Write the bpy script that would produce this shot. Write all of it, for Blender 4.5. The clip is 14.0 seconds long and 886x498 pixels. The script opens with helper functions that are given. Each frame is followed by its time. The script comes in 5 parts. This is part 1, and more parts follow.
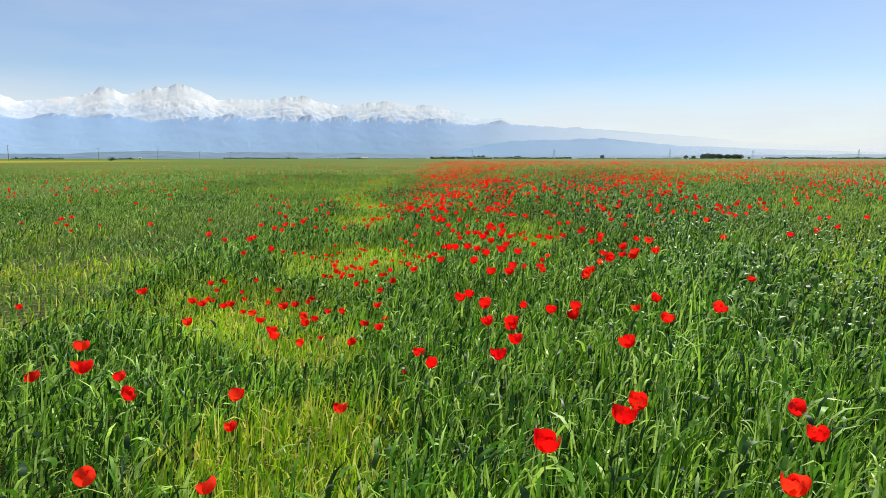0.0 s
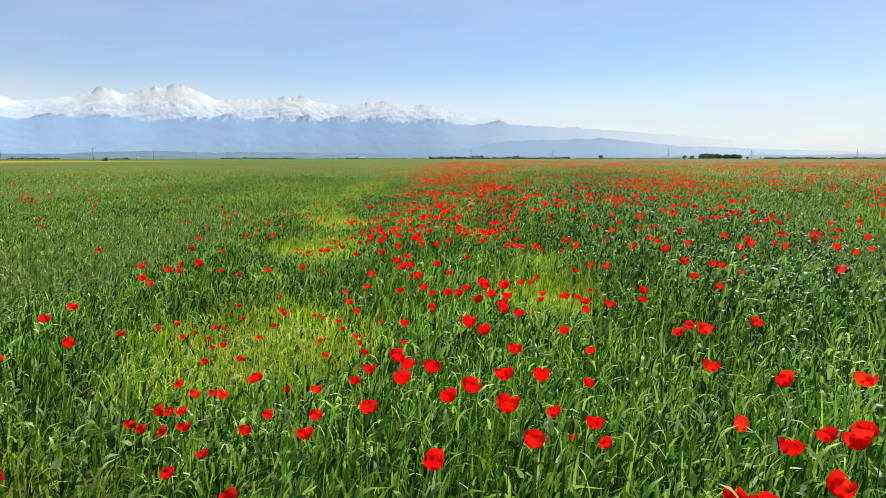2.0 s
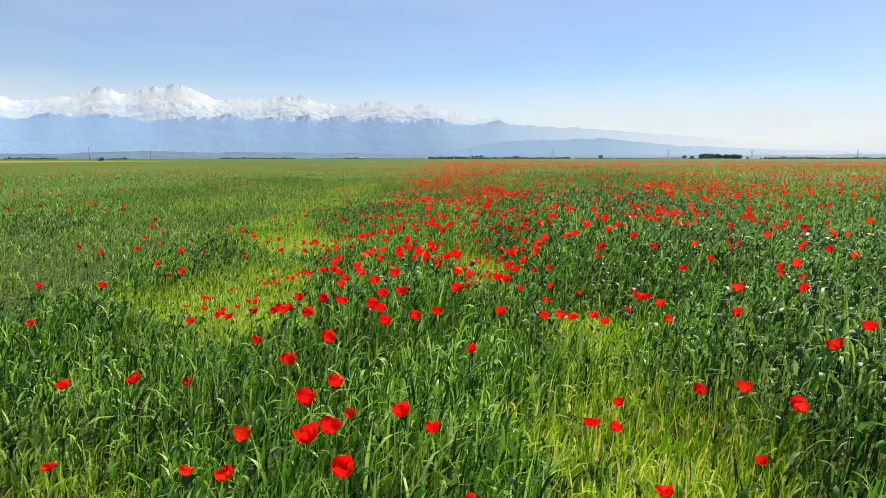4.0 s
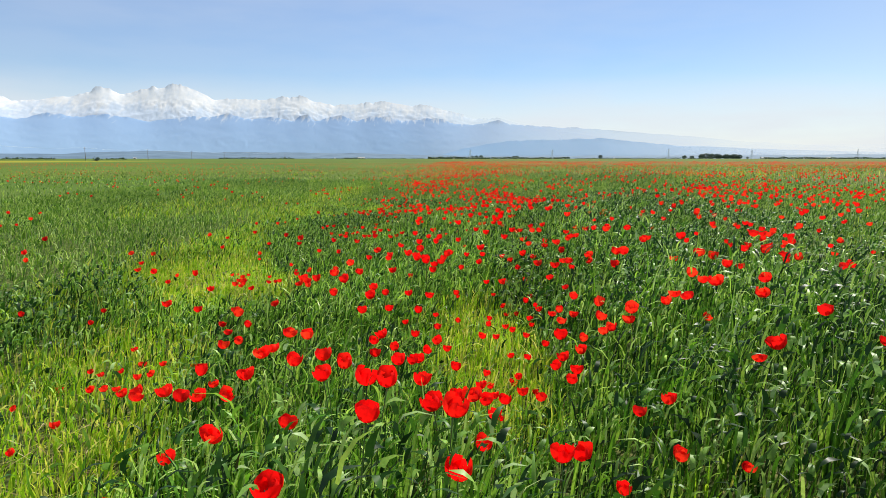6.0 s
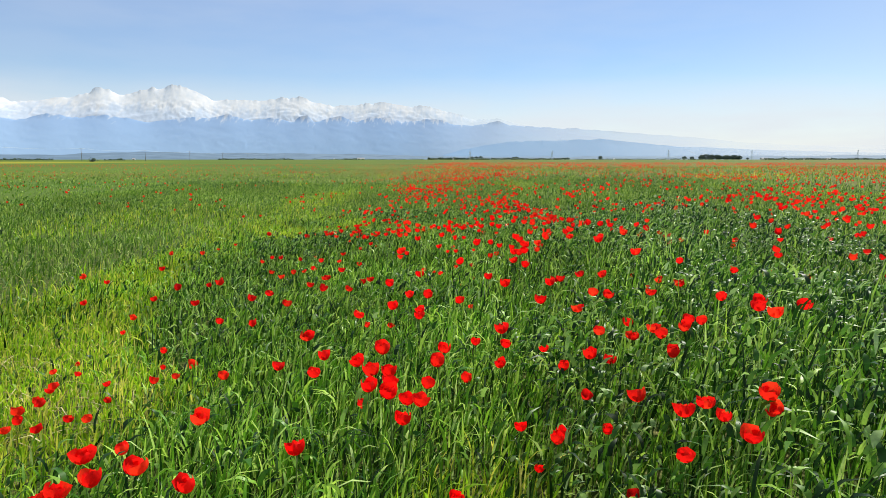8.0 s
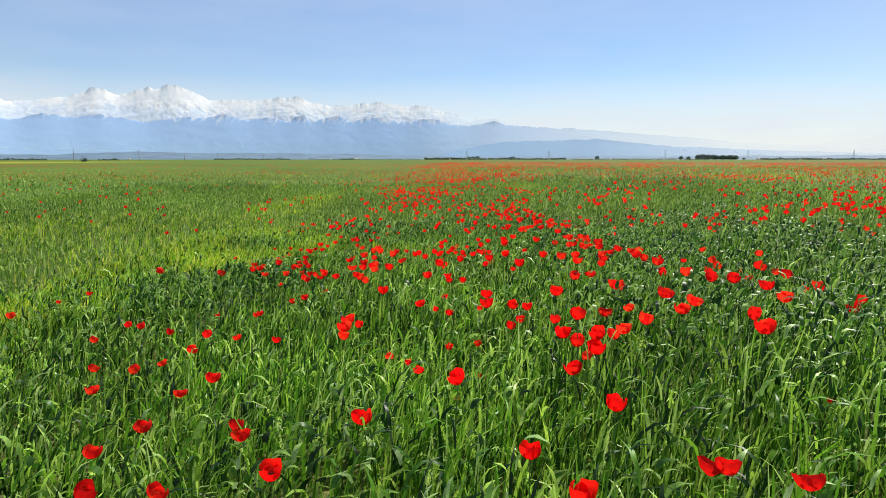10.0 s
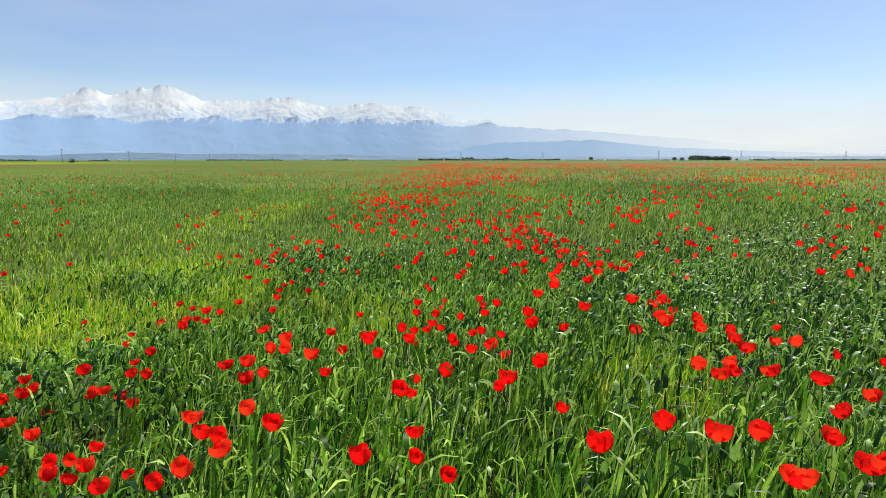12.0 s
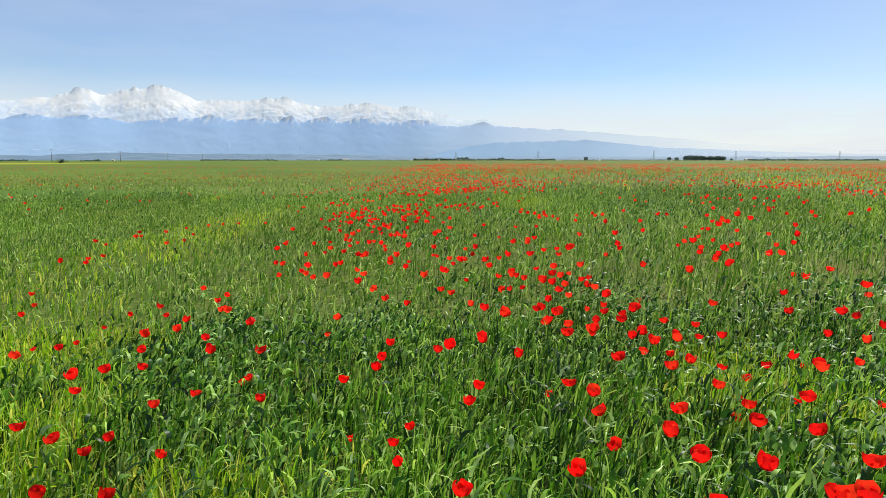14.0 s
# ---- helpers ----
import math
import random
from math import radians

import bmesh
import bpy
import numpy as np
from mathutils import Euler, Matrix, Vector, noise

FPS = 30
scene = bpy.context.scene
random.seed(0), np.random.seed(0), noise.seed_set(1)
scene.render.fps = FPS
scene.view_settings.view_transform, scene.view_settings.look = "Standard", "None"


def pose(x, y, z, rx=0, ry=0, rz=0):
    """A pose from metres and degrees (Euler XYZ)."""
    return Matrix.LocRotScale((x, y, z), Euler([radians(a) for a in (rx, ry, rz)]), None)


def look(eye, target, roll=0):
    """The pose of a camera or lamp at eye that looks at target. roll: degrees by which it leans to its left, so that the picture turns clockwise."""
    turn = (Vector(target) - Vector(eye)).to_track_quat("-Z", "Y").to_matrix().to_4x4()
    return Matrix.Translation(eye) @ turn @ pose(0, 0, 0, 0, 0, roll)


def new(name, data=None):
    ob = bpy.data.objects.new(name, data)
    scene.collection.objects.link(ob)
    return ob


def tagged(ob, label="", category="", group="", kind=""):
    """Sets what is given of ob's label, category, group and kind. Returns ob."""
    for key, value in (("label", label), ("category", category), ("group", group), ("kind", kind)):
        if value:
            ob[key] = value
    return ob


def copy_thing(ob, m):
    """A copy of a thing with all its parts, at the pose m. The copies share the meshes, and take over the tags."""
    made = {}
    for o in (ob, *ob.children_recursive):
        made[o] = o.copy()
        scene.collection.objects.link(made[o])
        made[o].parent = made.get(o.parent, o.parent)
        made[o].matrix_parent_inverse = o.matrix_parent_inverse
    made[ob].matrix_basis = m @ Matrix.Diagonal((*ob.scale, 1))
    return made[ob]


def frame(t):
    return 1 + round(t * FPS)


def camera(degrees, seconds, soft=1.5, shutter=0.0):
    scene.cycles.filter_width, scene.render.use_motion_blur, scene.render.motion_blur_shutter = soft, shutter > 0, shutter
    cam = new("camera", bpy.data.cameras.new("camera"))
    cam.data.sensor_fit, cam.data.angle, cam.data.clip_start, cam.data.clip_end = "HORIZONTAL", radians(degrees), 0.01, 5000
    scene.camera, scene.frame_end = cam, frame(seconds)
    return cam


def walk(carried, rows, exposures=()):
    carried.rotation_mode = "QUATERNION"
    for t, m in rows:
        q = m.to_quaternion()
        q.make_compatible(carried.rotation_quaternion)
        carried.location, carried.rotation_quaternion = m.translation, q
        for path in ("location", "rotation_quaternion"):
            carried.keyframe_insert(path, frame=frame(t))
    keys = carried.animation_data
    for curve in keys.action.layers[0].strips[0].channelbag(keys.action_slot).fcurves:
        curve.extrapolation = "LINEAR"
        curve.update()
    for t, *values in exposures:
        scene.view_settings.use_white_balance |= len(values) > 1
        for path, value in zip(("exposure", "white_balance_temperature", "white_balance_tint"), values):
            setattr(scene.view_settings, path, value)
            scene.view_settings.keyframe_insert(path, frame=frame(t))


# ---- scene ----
cam = camera(73.0, 14.0, soft=0.8)
PATH = [
    (0.0, pose(-0.002, -0.005, 1.447, 81.39, 0, 0.00)),
    (0.5, pose(0.072, 0.776, 1.467, 81.39, 0, -0.02)),
    (1.0, pose(0.153, 1.632, 1.486, 81.39, 0, -0.07)),
    (1.5, pose(0.222, 2.417, 1.499, 81.39, 0, -0.12)),
    (2.0, pose(0.286, 3.269, 1.528, 81.39, 0, -0.14)),
    (2.5, pose(0.313, 4.063, 1.541, 81.39, 0, -0.14)),
    (3.0, pose(0.337, 4.936, 1.542, 81.39, 0, -0.14)),
    (3.5, pose(0.366, 5.797, 1.538, 81.39, 0, -0.15)),
    (4.0, pose(0.399, 6.658, 1.505, 81.39, 0, -0.17)),
    (4.5, pose(0.433, 7.510, 1.469, 81.39, 0, -0.18)),
    (5.0, pose(0.461, 8.335, 1.440, 81.39, 0, -0.19)),
    (5.5, pose(0.478, 9.118, 1.443, 81.39, 0, -0.21)),
    (6.0, pose(0.483, 9.900, 1.462, 81.39, 0, -0.21)),
    (6.5, pose(0.492, 10.636, 1.481, 81.41, 0, -0.21)),
    (7.0, pose(0.510, 11.449, 1.474, 81.45, 0, -0.22)),
    (7.5, pose(0.539, 12.206, 1.472, 81.47, 0, -0.23)),
    (8.0, pose(0.561, 13.024, 1.481, 81.47, 0, -0.24)),
    (8.5, pose(0.578, 13.802, 1.474, 81.47, 0, -0.32)),
    (9.0, pose(0.601, 14.586, 1.462, 81.47, 0, -0.40)),
    (9.5, pose(0.631, 15.367, 1.449, 81.47, 0, -0.48)),
    (10.0, pose(0.664, 16.138, 1.436, 81.47, 0, -0.55)),
    (10.5, pose(0.699, 16.890, 1.428, 81.48, 0, -0.63)),
    (11.0, pose(0.755, 17.699, 1.426, 81.53, 0, -0.78)),
    (11.5, pose(0.788, 18.437, 1.444, 81.55, 0, -0.95)),
    (12.0, pose(0.825, 19.268, 1.452, 81.55, 0, -1.11)),
    (12.5, pose(0.866, 20.056, 1.465, 81.55, 0, -1.23)),
    (13.0, pose(0.884, 20.924, 1.486, 81.55, 0, -1.35)),
    (13.5, pose(0.920, 21.694, 1.498, 81.55, 0, -1.46)),
    (14.0, pose(0.939, 22.360, 1.545, 81.55, 0, -1.57)),
]
walk(cam, PATH)

# ---- light ----
SUN_AZ, SUN_EL = 38.0, 48.0          # degrees clockwise from straight ahead, and up
scene.view_settings.exposure = 0.42
world = bpy.data.worlds.new("sky")
scene.world = world
world.use_nodes = True
wn = world.node_tree
wn.nodes.clear()
sky = wn.nodes.new("ShaderNodeTexSky")
sky.sky_type = "NISHITA"
sky.sun_disc = False
sky.sun_elevation = radians(SUN_EL)
sky.sun_rotation = radians(SUN_AZ)
sky.air_density, sky.dust_density, sky.ozone_density, sky.altitude = 1.0, 0.2, 2.0, 700

# thin cloud and mist low over the mountains, all round the horizon
wpos = wn.nodes.new("ShaderNodeTexCoord")
wsep = wn.nodes.new("ShaderNodeSeparateXYZ")
wn.links.new(wpos.outputs["Generated"], wsep.inputs[0])
wmap = wn.nodes.new("ShaderNodeMapping")
wmap.inputs["Scale"].default_value = (5.0, 5.0, 22.0)
wn.links.new(wpos.outputs["Generated"], wmap.inputs["Vector"])
wnoise = wn.nodes.new("ShaderNodeTexNoise")
wnoise.inputs["Scale"].default_value, wnoise.inputs["Detail"].default_value = 1.4, 6.0
wn.links.new(wmap.outputs[0], wnoise.inputs["Vector"])
wband = wn.nodes.new("ShaderNodeValToRGB")
for el, (p, v) in zip([wband.color_ramp.elements[0], wband.color_ramp.elements[1]] + [wband.color_ramp.elements.new(0.5) for _ in range(2)],
                      ((0.0, 0.90), (0.30, 0.04), (0.06, 0.86), (0.13, 0.36))):
    el.position, el.color = p, (v, v, v, 1)
wn.links.new(wsep.outputs["Z"], wband.inputs[0])
wpuff = wn.nodes.new("ShaderNodeMapRange")
wpuff.inputs["From Min"].default_value, wpuff.inputs["From Max"].default_value = 0.36, 0.62
wpuff.inputs["To Min"].default_value, wpuff.inputs["To Max"].default_value = 0.86, 1.0
wn.links.new(wnoise.outputs[0], wpuff.inputs[0])
wmul = wn.nodes.new("ShaderNodeMath")
wmul.operation = "MULTIPLY"
wn.links.new(wband.outputs[0], wmul.inputs[0])
wn.links.new(wpuff.outputs[0], wmul.inputs[1])
wmix = wn.nodes.new("ShaderNodeMix")
wmix.data_type = "RGBA"
wmix.inputs[7].default_value = (6.15, 6.45, 6.95, 1)
# a high thin veil that thickens towards the sun's side
wveil = wn.nodes.new("ShaderNodeMapRange")
for k, v in zip(("From Min", "From Max", "To Min", "To Max"), (-0.25, 0.65, 0.0, 0.50)):
    wveil.inputs[k].default_value = v
wn.links.new(wsep.outputs["X"], wveil.inputs[0])
wboth = wn.nodes.new("ShaderNodeMath")
wboth.operation = "MAXIMUM"
wn.links.new(wmul.outputs[0], wboth.inputs[0])
wn.links.new(wveil.outputs[0], wboth.inputs[1])
wn.links.new(wboth.outputs[0], wmix.inputs[0])
wsat = wn.nodes.new("ShaderNodeHueSaturation")
wsat.inputs["Saturation"].default_value = 1.45
wsat.inputs["Hue"].default_value = 0.506
wn.links.new(sky.outputs[0], wsat.inputs["Color"])
wn.links.new(wsat.outputs[0], wmix.inputs[6])
wbg = wn.nodes.new("ShaderNodeBackground")
wbg.inputs["Strength"].default_value = 0.093
wout = wn.nodes.new("ShaderNodeOutputWorld")
wn.links.new(wmix.outputs[2], wbg.inputs[0])
wn.links.new(wbg.outputs[0], wout.inputs[0])

sun_data = bpy.data.lights.new("sun", "SUN")
sun_data.energy, sun_data.angle, sun_data.color = 5.0, radians(0.6), (1.0, 0.95, 0.85)
sun = new("sun", sun_data)
sun_way = Vector((math.sin(radians(SUN_AZ)) * math.cos(radians(SUN_EL)), math.cos(radians(SUN_AZ)) * math.cos(radians(SUN_EL)), math.sin(radians(SUN_EL))))
sun.matrix_world = look(sun_way * 100, (0, 0, 0))

# ---- materials ----


def material(name):
    m = bpy.data.materials.new(name)
    m.use_nodes = True
    m.node_tree.nodes.clear()
    return m, m.node_tree


def node(nt, kind, **inputs):
    n = nt.nodes.new(kind)
    for k, v in inputs.items():
        n.inputs[k.replace("_", " ")].default_value = v
    return n


def ramp(nt, src, *stops):
    r = nt.nodes.new("ShaderNodeValToRGB")
    e = r.color_ramp.elements
    while len(e) < len(stops):
        e.new(0.5)
    for el, (p, c) in zip(e, stops):
        el.position, el.color = p, (*c, 1)
    nt.links.new(src, r.inputs[0])
    return r.outputs[0]


def mapped(nt, src, a, b, c, d):
    r = nt.nodes.new("ShaderNodeMapRange")
    for k, v in zip(("From Min", "From Max", "To Min", "To Max"), (a, b, c, d)):
        r.inputs[k].default_value = v
    nt.links.new(src, r.inputs[0])
    return r.outputs[0]


def blend(nt, fac, a, b):
    mx = nt.nodes.new("ShaderNodeMix")
    mx.data_type = "RGBA"
    for src, i in ((fac, 0), (a, 6), (b, 7)):
        if isinstance(src, tuple):
            mx.inputs[i].default_value = (*src, 1)
        elif isinstance(src, float):
            mx.inputs[i].default_value = src
        else:
            nt.links.new(src, mx.inputs[i])
    return mx.outputs[2]


def finish(nt, shader):
    out = nt.nodes.new("ShaderNodeOutputMaterial")
    nt.links.new(shader, out.inputs[0])


def leaf_material(name, dark, mid, light, rough=0.38, through_light=0.4, gloss=0.5, patch=0.8, islands=True, glint=0.0):
    """Living leaf: colour leaf by leaf and by patches of the field, with some light coming through; the last stop
    paints pale glints.
    """
    m, nt = material(name)
    if islands:
        geo = nt.nodes.new("ShaderNodeNewGeometry")
        rnd = geo.outputs["Random Per Island"]
    else:
        info = nt.nodes.new("ShaderNodeObjectInfo")
        rnd = info.outputs["Random"]
    # last stop: sun glints put into the colour of the palest leaves
    col = ramp(nt, rnd, (0.0, dark), (0.22, tuple(c * 1.6 for c in dark)), (0.58, mid), (0.85, light), (1.0, tuple(c + glint * (0.45 - c) for c in light)))
    pos = nt.nodes.new("ShaderNodeTexCoord")
    nz = node(nt, "ShaderNodeTexNoise", Scale=patch, Detail=4.0)
    nt.links.new(pos.outputs["Object"], nz.inputs["Vector"])
    fine = node(nt, "ShaderNodeTexNoise", Scale=90.0, Detail=2.0)
    nt.links.new(pos.outputs["Object"], fine.inputs["Vector"])
    hv = node(nt, "ShaderNodeHueSaturation", Saturation=1.0)
    nt.links.new(mapped(nt, nz.outputs[0], 0.3, 0.7, 0.75, 1.28), hv.inputs["Value"])
    nt.links.new(col, hv.inputs["Color"])
    hv2 = node(nt, "ShaderNodeHueSaturation", Saturation=1.0)
    nt.links.new(mapped(nt, fine.outputs[0], 0.3, 0.7, 0.85, 1.15), hv2.inputs["Value"])
    nt.links.new(hv.outputs[0], hv2.inputs["Color"])
    p = node(nt, "ShaderNodeBsdfPrincipled", Roughness=rough)
    p.inputs["Specular IOR Level"].default_value = gloss
    nt.links.new(hv2.outputs[0], p.inputs["Base Color"])
    tr = nt.nodes.new("ShaderNodeBsdfTranslucent")
    nt.links.new(hv2.outputs[0], tr.inputs[0])
    mix = node(nt, "ShaderNodeMixShader", Fac=through_light)
    nt.links.new(p.outputs[0], mix.inputs[1])
    nt.links.new(tr.outputs[0], mix.inputs[2])
    finish(nt, mix.outputs[0])
    return m


def rough_material(name, a, b, scale, rough=0.8, bump=0.0):
    """A matt surface whose colour wanders between a and b at two scales."""
    m, nt = material(name)
    pos = nt.nodes.new("ShaderNodeTexCoord")
    n1 = node(nt, "ShaderNodeTexNoise", Scale=scale, Detail=6.0)
    n2 = node(nt, "ShaderNodeTexNoise", Scale=scale * 9, Detail=3.0)
    for n in (n1, n2):
        nt.links.new(pos.outputs["Object"], n.inputs["Vector"])
    both = nt.nodes.new("ShaderNodeMath")
    both.operation = "MULTIPLY_ADD"
    both.inputs[1].default_value = 0.35
    nt.links.new(n2.outputs[0], both.inputs[0])
    nt.links.new(n1.outputs[0], both.inputs[2])
    col = ramp(nt, both.outputs[0], (0.45, a), (0.9, b))
    p = node(nt, "ShaderNodeBsdfPrincipled", Roughness=rough)
    p.inputs["Specular IOR Level"].default_value = 0.2
    nt.links.new(col, p.inputs["Base Color"])
    if bump:
        bp = node(nt, "ShaderNodeBump", Strength=bump, Distance=0.05)
        nt.links.new(n2.outputs[0], bp.inputs["Height"])
        nt.links.new(bp.outputs[0], p.inputs["Normal"])
    finish(nt, p.outputs[0])
    return m


def ground_material():
    """Crumbly soil with straw close by; far out the crop closes over it in bands of green, poppy red and yellow."""
    m, nt = material("field_soil_and_far_crop")
    pos = nt.nodes.new("ShaderNodeTexCoord")
    obj = pos.outputs["Object"]
    fine = node(nt, "ShaderNodeTexNoise", Scale=14.0, Detail=6.0)
    nt.links.new(obj, fine.inputs["Vector"])
    soil = ramp(nt, fine.outputs[0], (0.3, (0.018, 0.026, 0.008)), (0.52, (0.045, 0.060, 0.014)), (0.72, (0.24, 0.20, 0.085)))
    broad = node(nt, "ShaderNodeTexNoise", Scale=0.035, Detail=6.0)
    nt.links.new(obj, broad.inputs["Vector"])
    crop = ramp(nt, broad.outputs[0], (0.3, (0.045, 0.095, 0.010)), (0.55, (0.075, 0.130, 0.014)), (0.75, (0.115, 0.135, 0.024)))
    spots = node(nt, "ShaderNodeTexNoise", Scale=0.9, Detail=5.0)
    nt.links.new(obj, spots.inputs["Vector"])
    stretch = nt.nodes.new("ShaderNodeMapping")
    stretch.inputs["Scale"].default_value = (0.012, 0.022, 1.0)
    nt.links.new(obj, stretch.inputs["Vector"])
    drift = node(nt, "ShaderNodeTexNoise", Scale=1.0, Detail=4.0)
    nt.links.new(stretch.outputs[0], drift.inputs["Vector"])
    sep = nt.nodes.new("ShaderNodeSeparateXYZ")
    nt.links.new(obj, sep.inputs[0])
    side = mapped(nt, sep.outputs["X"], -60.0, 25.0, 0.2, 0.42)
    red = nt.nodes.new("ShaderNodeMath")
    red.operation = "MULTIPLY"
    nt.links.new(mapped(nt, drift.outputs[0], 0.42, 0.6, 0.0, 1.0), red.inputs[0])
    nt.links.new(side, red.inputs[1])
    red2 = nt.nodes.new("ShaderNodeMath")
    red2.operation = "MULTIPLY"
    nt.links.new(mapped(nt, spots.outputs[0], 0.4, 0.6, 0.3, 1.0), red2.inputs[0])
    nt.links.new(red.outputs[0], red2.inputs[1])
    crop = blend(nt, red2.outputs[0], crop, (0.20, 0.040, 0.014))
    # a strip of yellow weeds near the line of poles
    yx = mapped(nt, sep.outputs["X"], -150.0, -105.0, 1.0, 0.0)
    yy = mapped(nt, sep.outputs["Y"], 330.0, 300.0, 0.0, 1.0)
    ym = nt.nodes.new("ShaderNodeMath")
    ym.operation = "MULTIPLY"
    nt.links.new(yx, ym.inputs[0])
    nt.links.new(yy, ym.inputs[1])
    ym2 = nt.nodes.new("ShaderNodeMath")
    ym2.operation = "MULTIPLY"
    nt.links.new(ym.outputs[0], ym2.inputs[0])
    nt.links.new(mapped(nt, drift.outputs[0], 0.4, 0.55, 0.6, 0.95), ym2.inputs[1])
    crop = blend(nt, ym2.outputs[0], crop, (0.27, 0.25, 0.018))
    length = nt.nodes.new("ShaderNodeVectorMath")
    length.operation = "LENGTH"
    nt.links.new(obj, length.inputs[0])
    col = blend(nt, mapped(nt, length.outputs["Value"], 6.0, 45.0, 0.0, 1.0), soil, crop)
    p = node(nt, "ShaderNodeBsdfPrincipled", Roughness=0.9)
    p.inputs["Specular IOR Level"].default_value = 0.1
    nt.links.new(col, p.inputs["Base Color"])
    bp = node(nt, "ShaderNodeBump", Strength=0.6, Distance=0.04)
    nt.links.new(fine.outputs[0], bp.inputs["Height"])
    nt.links.new(bp.outputs[0], p.inputs["Normal"])
    finish(nt, p.outputs[0])
    return m


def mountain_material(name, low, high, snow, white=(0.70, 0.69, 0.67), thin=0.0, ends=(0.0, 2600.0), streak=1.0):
    """Far slopes with blue haze put into their colours; snow lies where height and noise add up. Haze is also imitated
    by see-through slopes, thinned towards their ends and by a share all over.
    """
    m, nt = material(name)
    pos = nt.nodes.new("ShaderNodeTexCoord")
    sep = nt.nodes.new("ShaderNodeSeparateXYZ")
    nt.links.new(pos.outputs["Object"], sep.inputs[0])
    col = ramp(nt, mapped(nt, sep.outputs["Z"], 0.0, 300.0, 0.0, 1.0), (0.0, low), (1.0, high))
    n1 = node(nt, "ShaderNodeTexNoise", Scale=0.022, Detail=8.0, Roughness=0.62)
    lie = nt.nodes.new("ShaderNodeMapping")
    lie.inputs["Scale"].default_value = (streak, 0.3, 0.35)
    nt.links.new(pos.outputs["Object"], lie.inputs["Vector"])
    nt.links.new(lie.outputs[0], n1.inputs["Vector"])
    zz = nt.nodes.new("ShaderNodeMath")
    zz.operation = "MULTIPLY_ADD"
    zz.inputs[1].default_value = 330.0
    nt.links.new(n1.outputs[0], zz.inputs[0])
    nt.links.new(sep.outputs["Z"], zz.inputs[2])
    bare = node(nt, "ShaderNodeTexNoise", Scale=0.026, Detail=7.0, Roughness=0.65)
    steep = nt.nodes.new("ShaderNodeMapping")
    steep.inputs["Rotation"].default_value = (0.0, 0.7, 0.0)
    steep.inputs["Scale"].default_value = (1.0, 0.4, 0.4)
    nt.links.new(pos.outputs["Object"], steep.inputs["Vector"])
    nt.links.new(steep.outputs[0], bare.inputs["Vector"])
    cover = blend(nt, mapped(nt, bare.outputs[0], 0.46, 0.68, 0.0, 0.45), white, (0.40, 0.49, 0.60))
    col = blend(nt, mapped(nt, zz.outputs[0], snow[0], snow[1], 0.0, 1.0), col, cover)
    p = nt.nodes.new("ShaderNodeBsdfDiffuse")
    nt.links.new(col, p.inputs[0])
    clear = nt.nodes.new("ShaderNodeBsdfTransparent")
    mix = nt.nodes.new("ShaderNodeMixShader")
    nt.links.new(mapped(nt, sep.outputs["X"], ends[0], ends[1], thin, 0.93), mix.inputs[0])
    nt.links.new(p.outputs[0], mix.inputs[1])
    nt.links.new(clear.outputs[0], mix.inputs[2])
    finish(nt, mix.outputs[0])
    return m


# in wheat and weed the darkest leaves also stand in for shadowed gaps
M_wheat = leaf_material("wheat_leaf", (0.007, 0.030, 0.004), (0.108, 0.278, 0.016), (0.43, 0.66, 0.085), 0.42, 0.36, 0.26, glint=0.3)
M_wheat_far = leaf_material("wheat_leaf_far", (0.036, 0.100, 0.008), (0.138, 0.275, 0.016), (0.42, 0.57, 0.10), 0.5, 0.36, 0.18, patch=0.16, glint=0.25)
# lighter copy of the wheat leaf: sunlit brightness put into its colours
M_wheat_brightened = leaf_material("brightened_wheat_leaf", (0.05, 0.145, 0.010), (0.17, 0.38, 0.020), (0.44, 0.64, 0.08), 0.42, 0.44, 0.24, glint=0.25)
M_straw = leaf_material("dry_straw", (0.16, 0.12, 0.05), (0.32, 0.27, 0.12), (0.52, 0.46, 0.24), 0.6, 0.15, 0.15)
M_thin = leaf_material("pale_grass", (0.15, 0.29, 0.010), (0.37, 0.54, 0.020), (0.68, 0.66, 0.09), 0.5, 0.48, 0.12, glint=0.2)
M_weed = leaf_material("weed_leaf", (0.008, 0.032, 0.006), (0.056, 0.165, 0.014), (0.27, 0.46, 0.085), 0.42, 0.34, 0.22, glint=0.3)
M_ground = ground_material()
M_petal = leaf_material("poppy_petal", (0.72, 0.004, 0.004), (0.80, 0.007, 0.005), (0.88, 0.014, 0.007), 0.6, 0.55, 0.15, islands=False)
M_petal_many = leaf_material("poppy_petals_far", (0.55, 0.006, 0.005), (0.78, 0.012, 0.007), (0.90, 0.040, 0.012), 0.6, 0.55, 0.15)
M_stem = rough_material("poppy_stem", (0.06, 0.12, 0.03), (0.12, 0.20, 0.05), 60, 0.6)
M_heart = rough_material("poppy_heart", (0.012, 0.010, 0.012), (0.05, 0.05, 0.03), 200, 0.6)
# haze is in these colours: blued slopes, dulled snow, part see-through
M_hazed_mount = mountain_material("hazed_mountain_rock", (0.225, 0.345, 0.495), (0.195, 0.305, 0.48), (425.0, 480.0), (0.46, 0.50, 0.55), 0.14, (-300.0, 2100.0), 1.7)
M_hazed_spur = mountain_material("mountain_spur", (0.185, 0.295, 0.425), (0.16, 0.265, 0.405), (900.0, 950.0), thin=0.30, ends=(900.0, 2700.0))
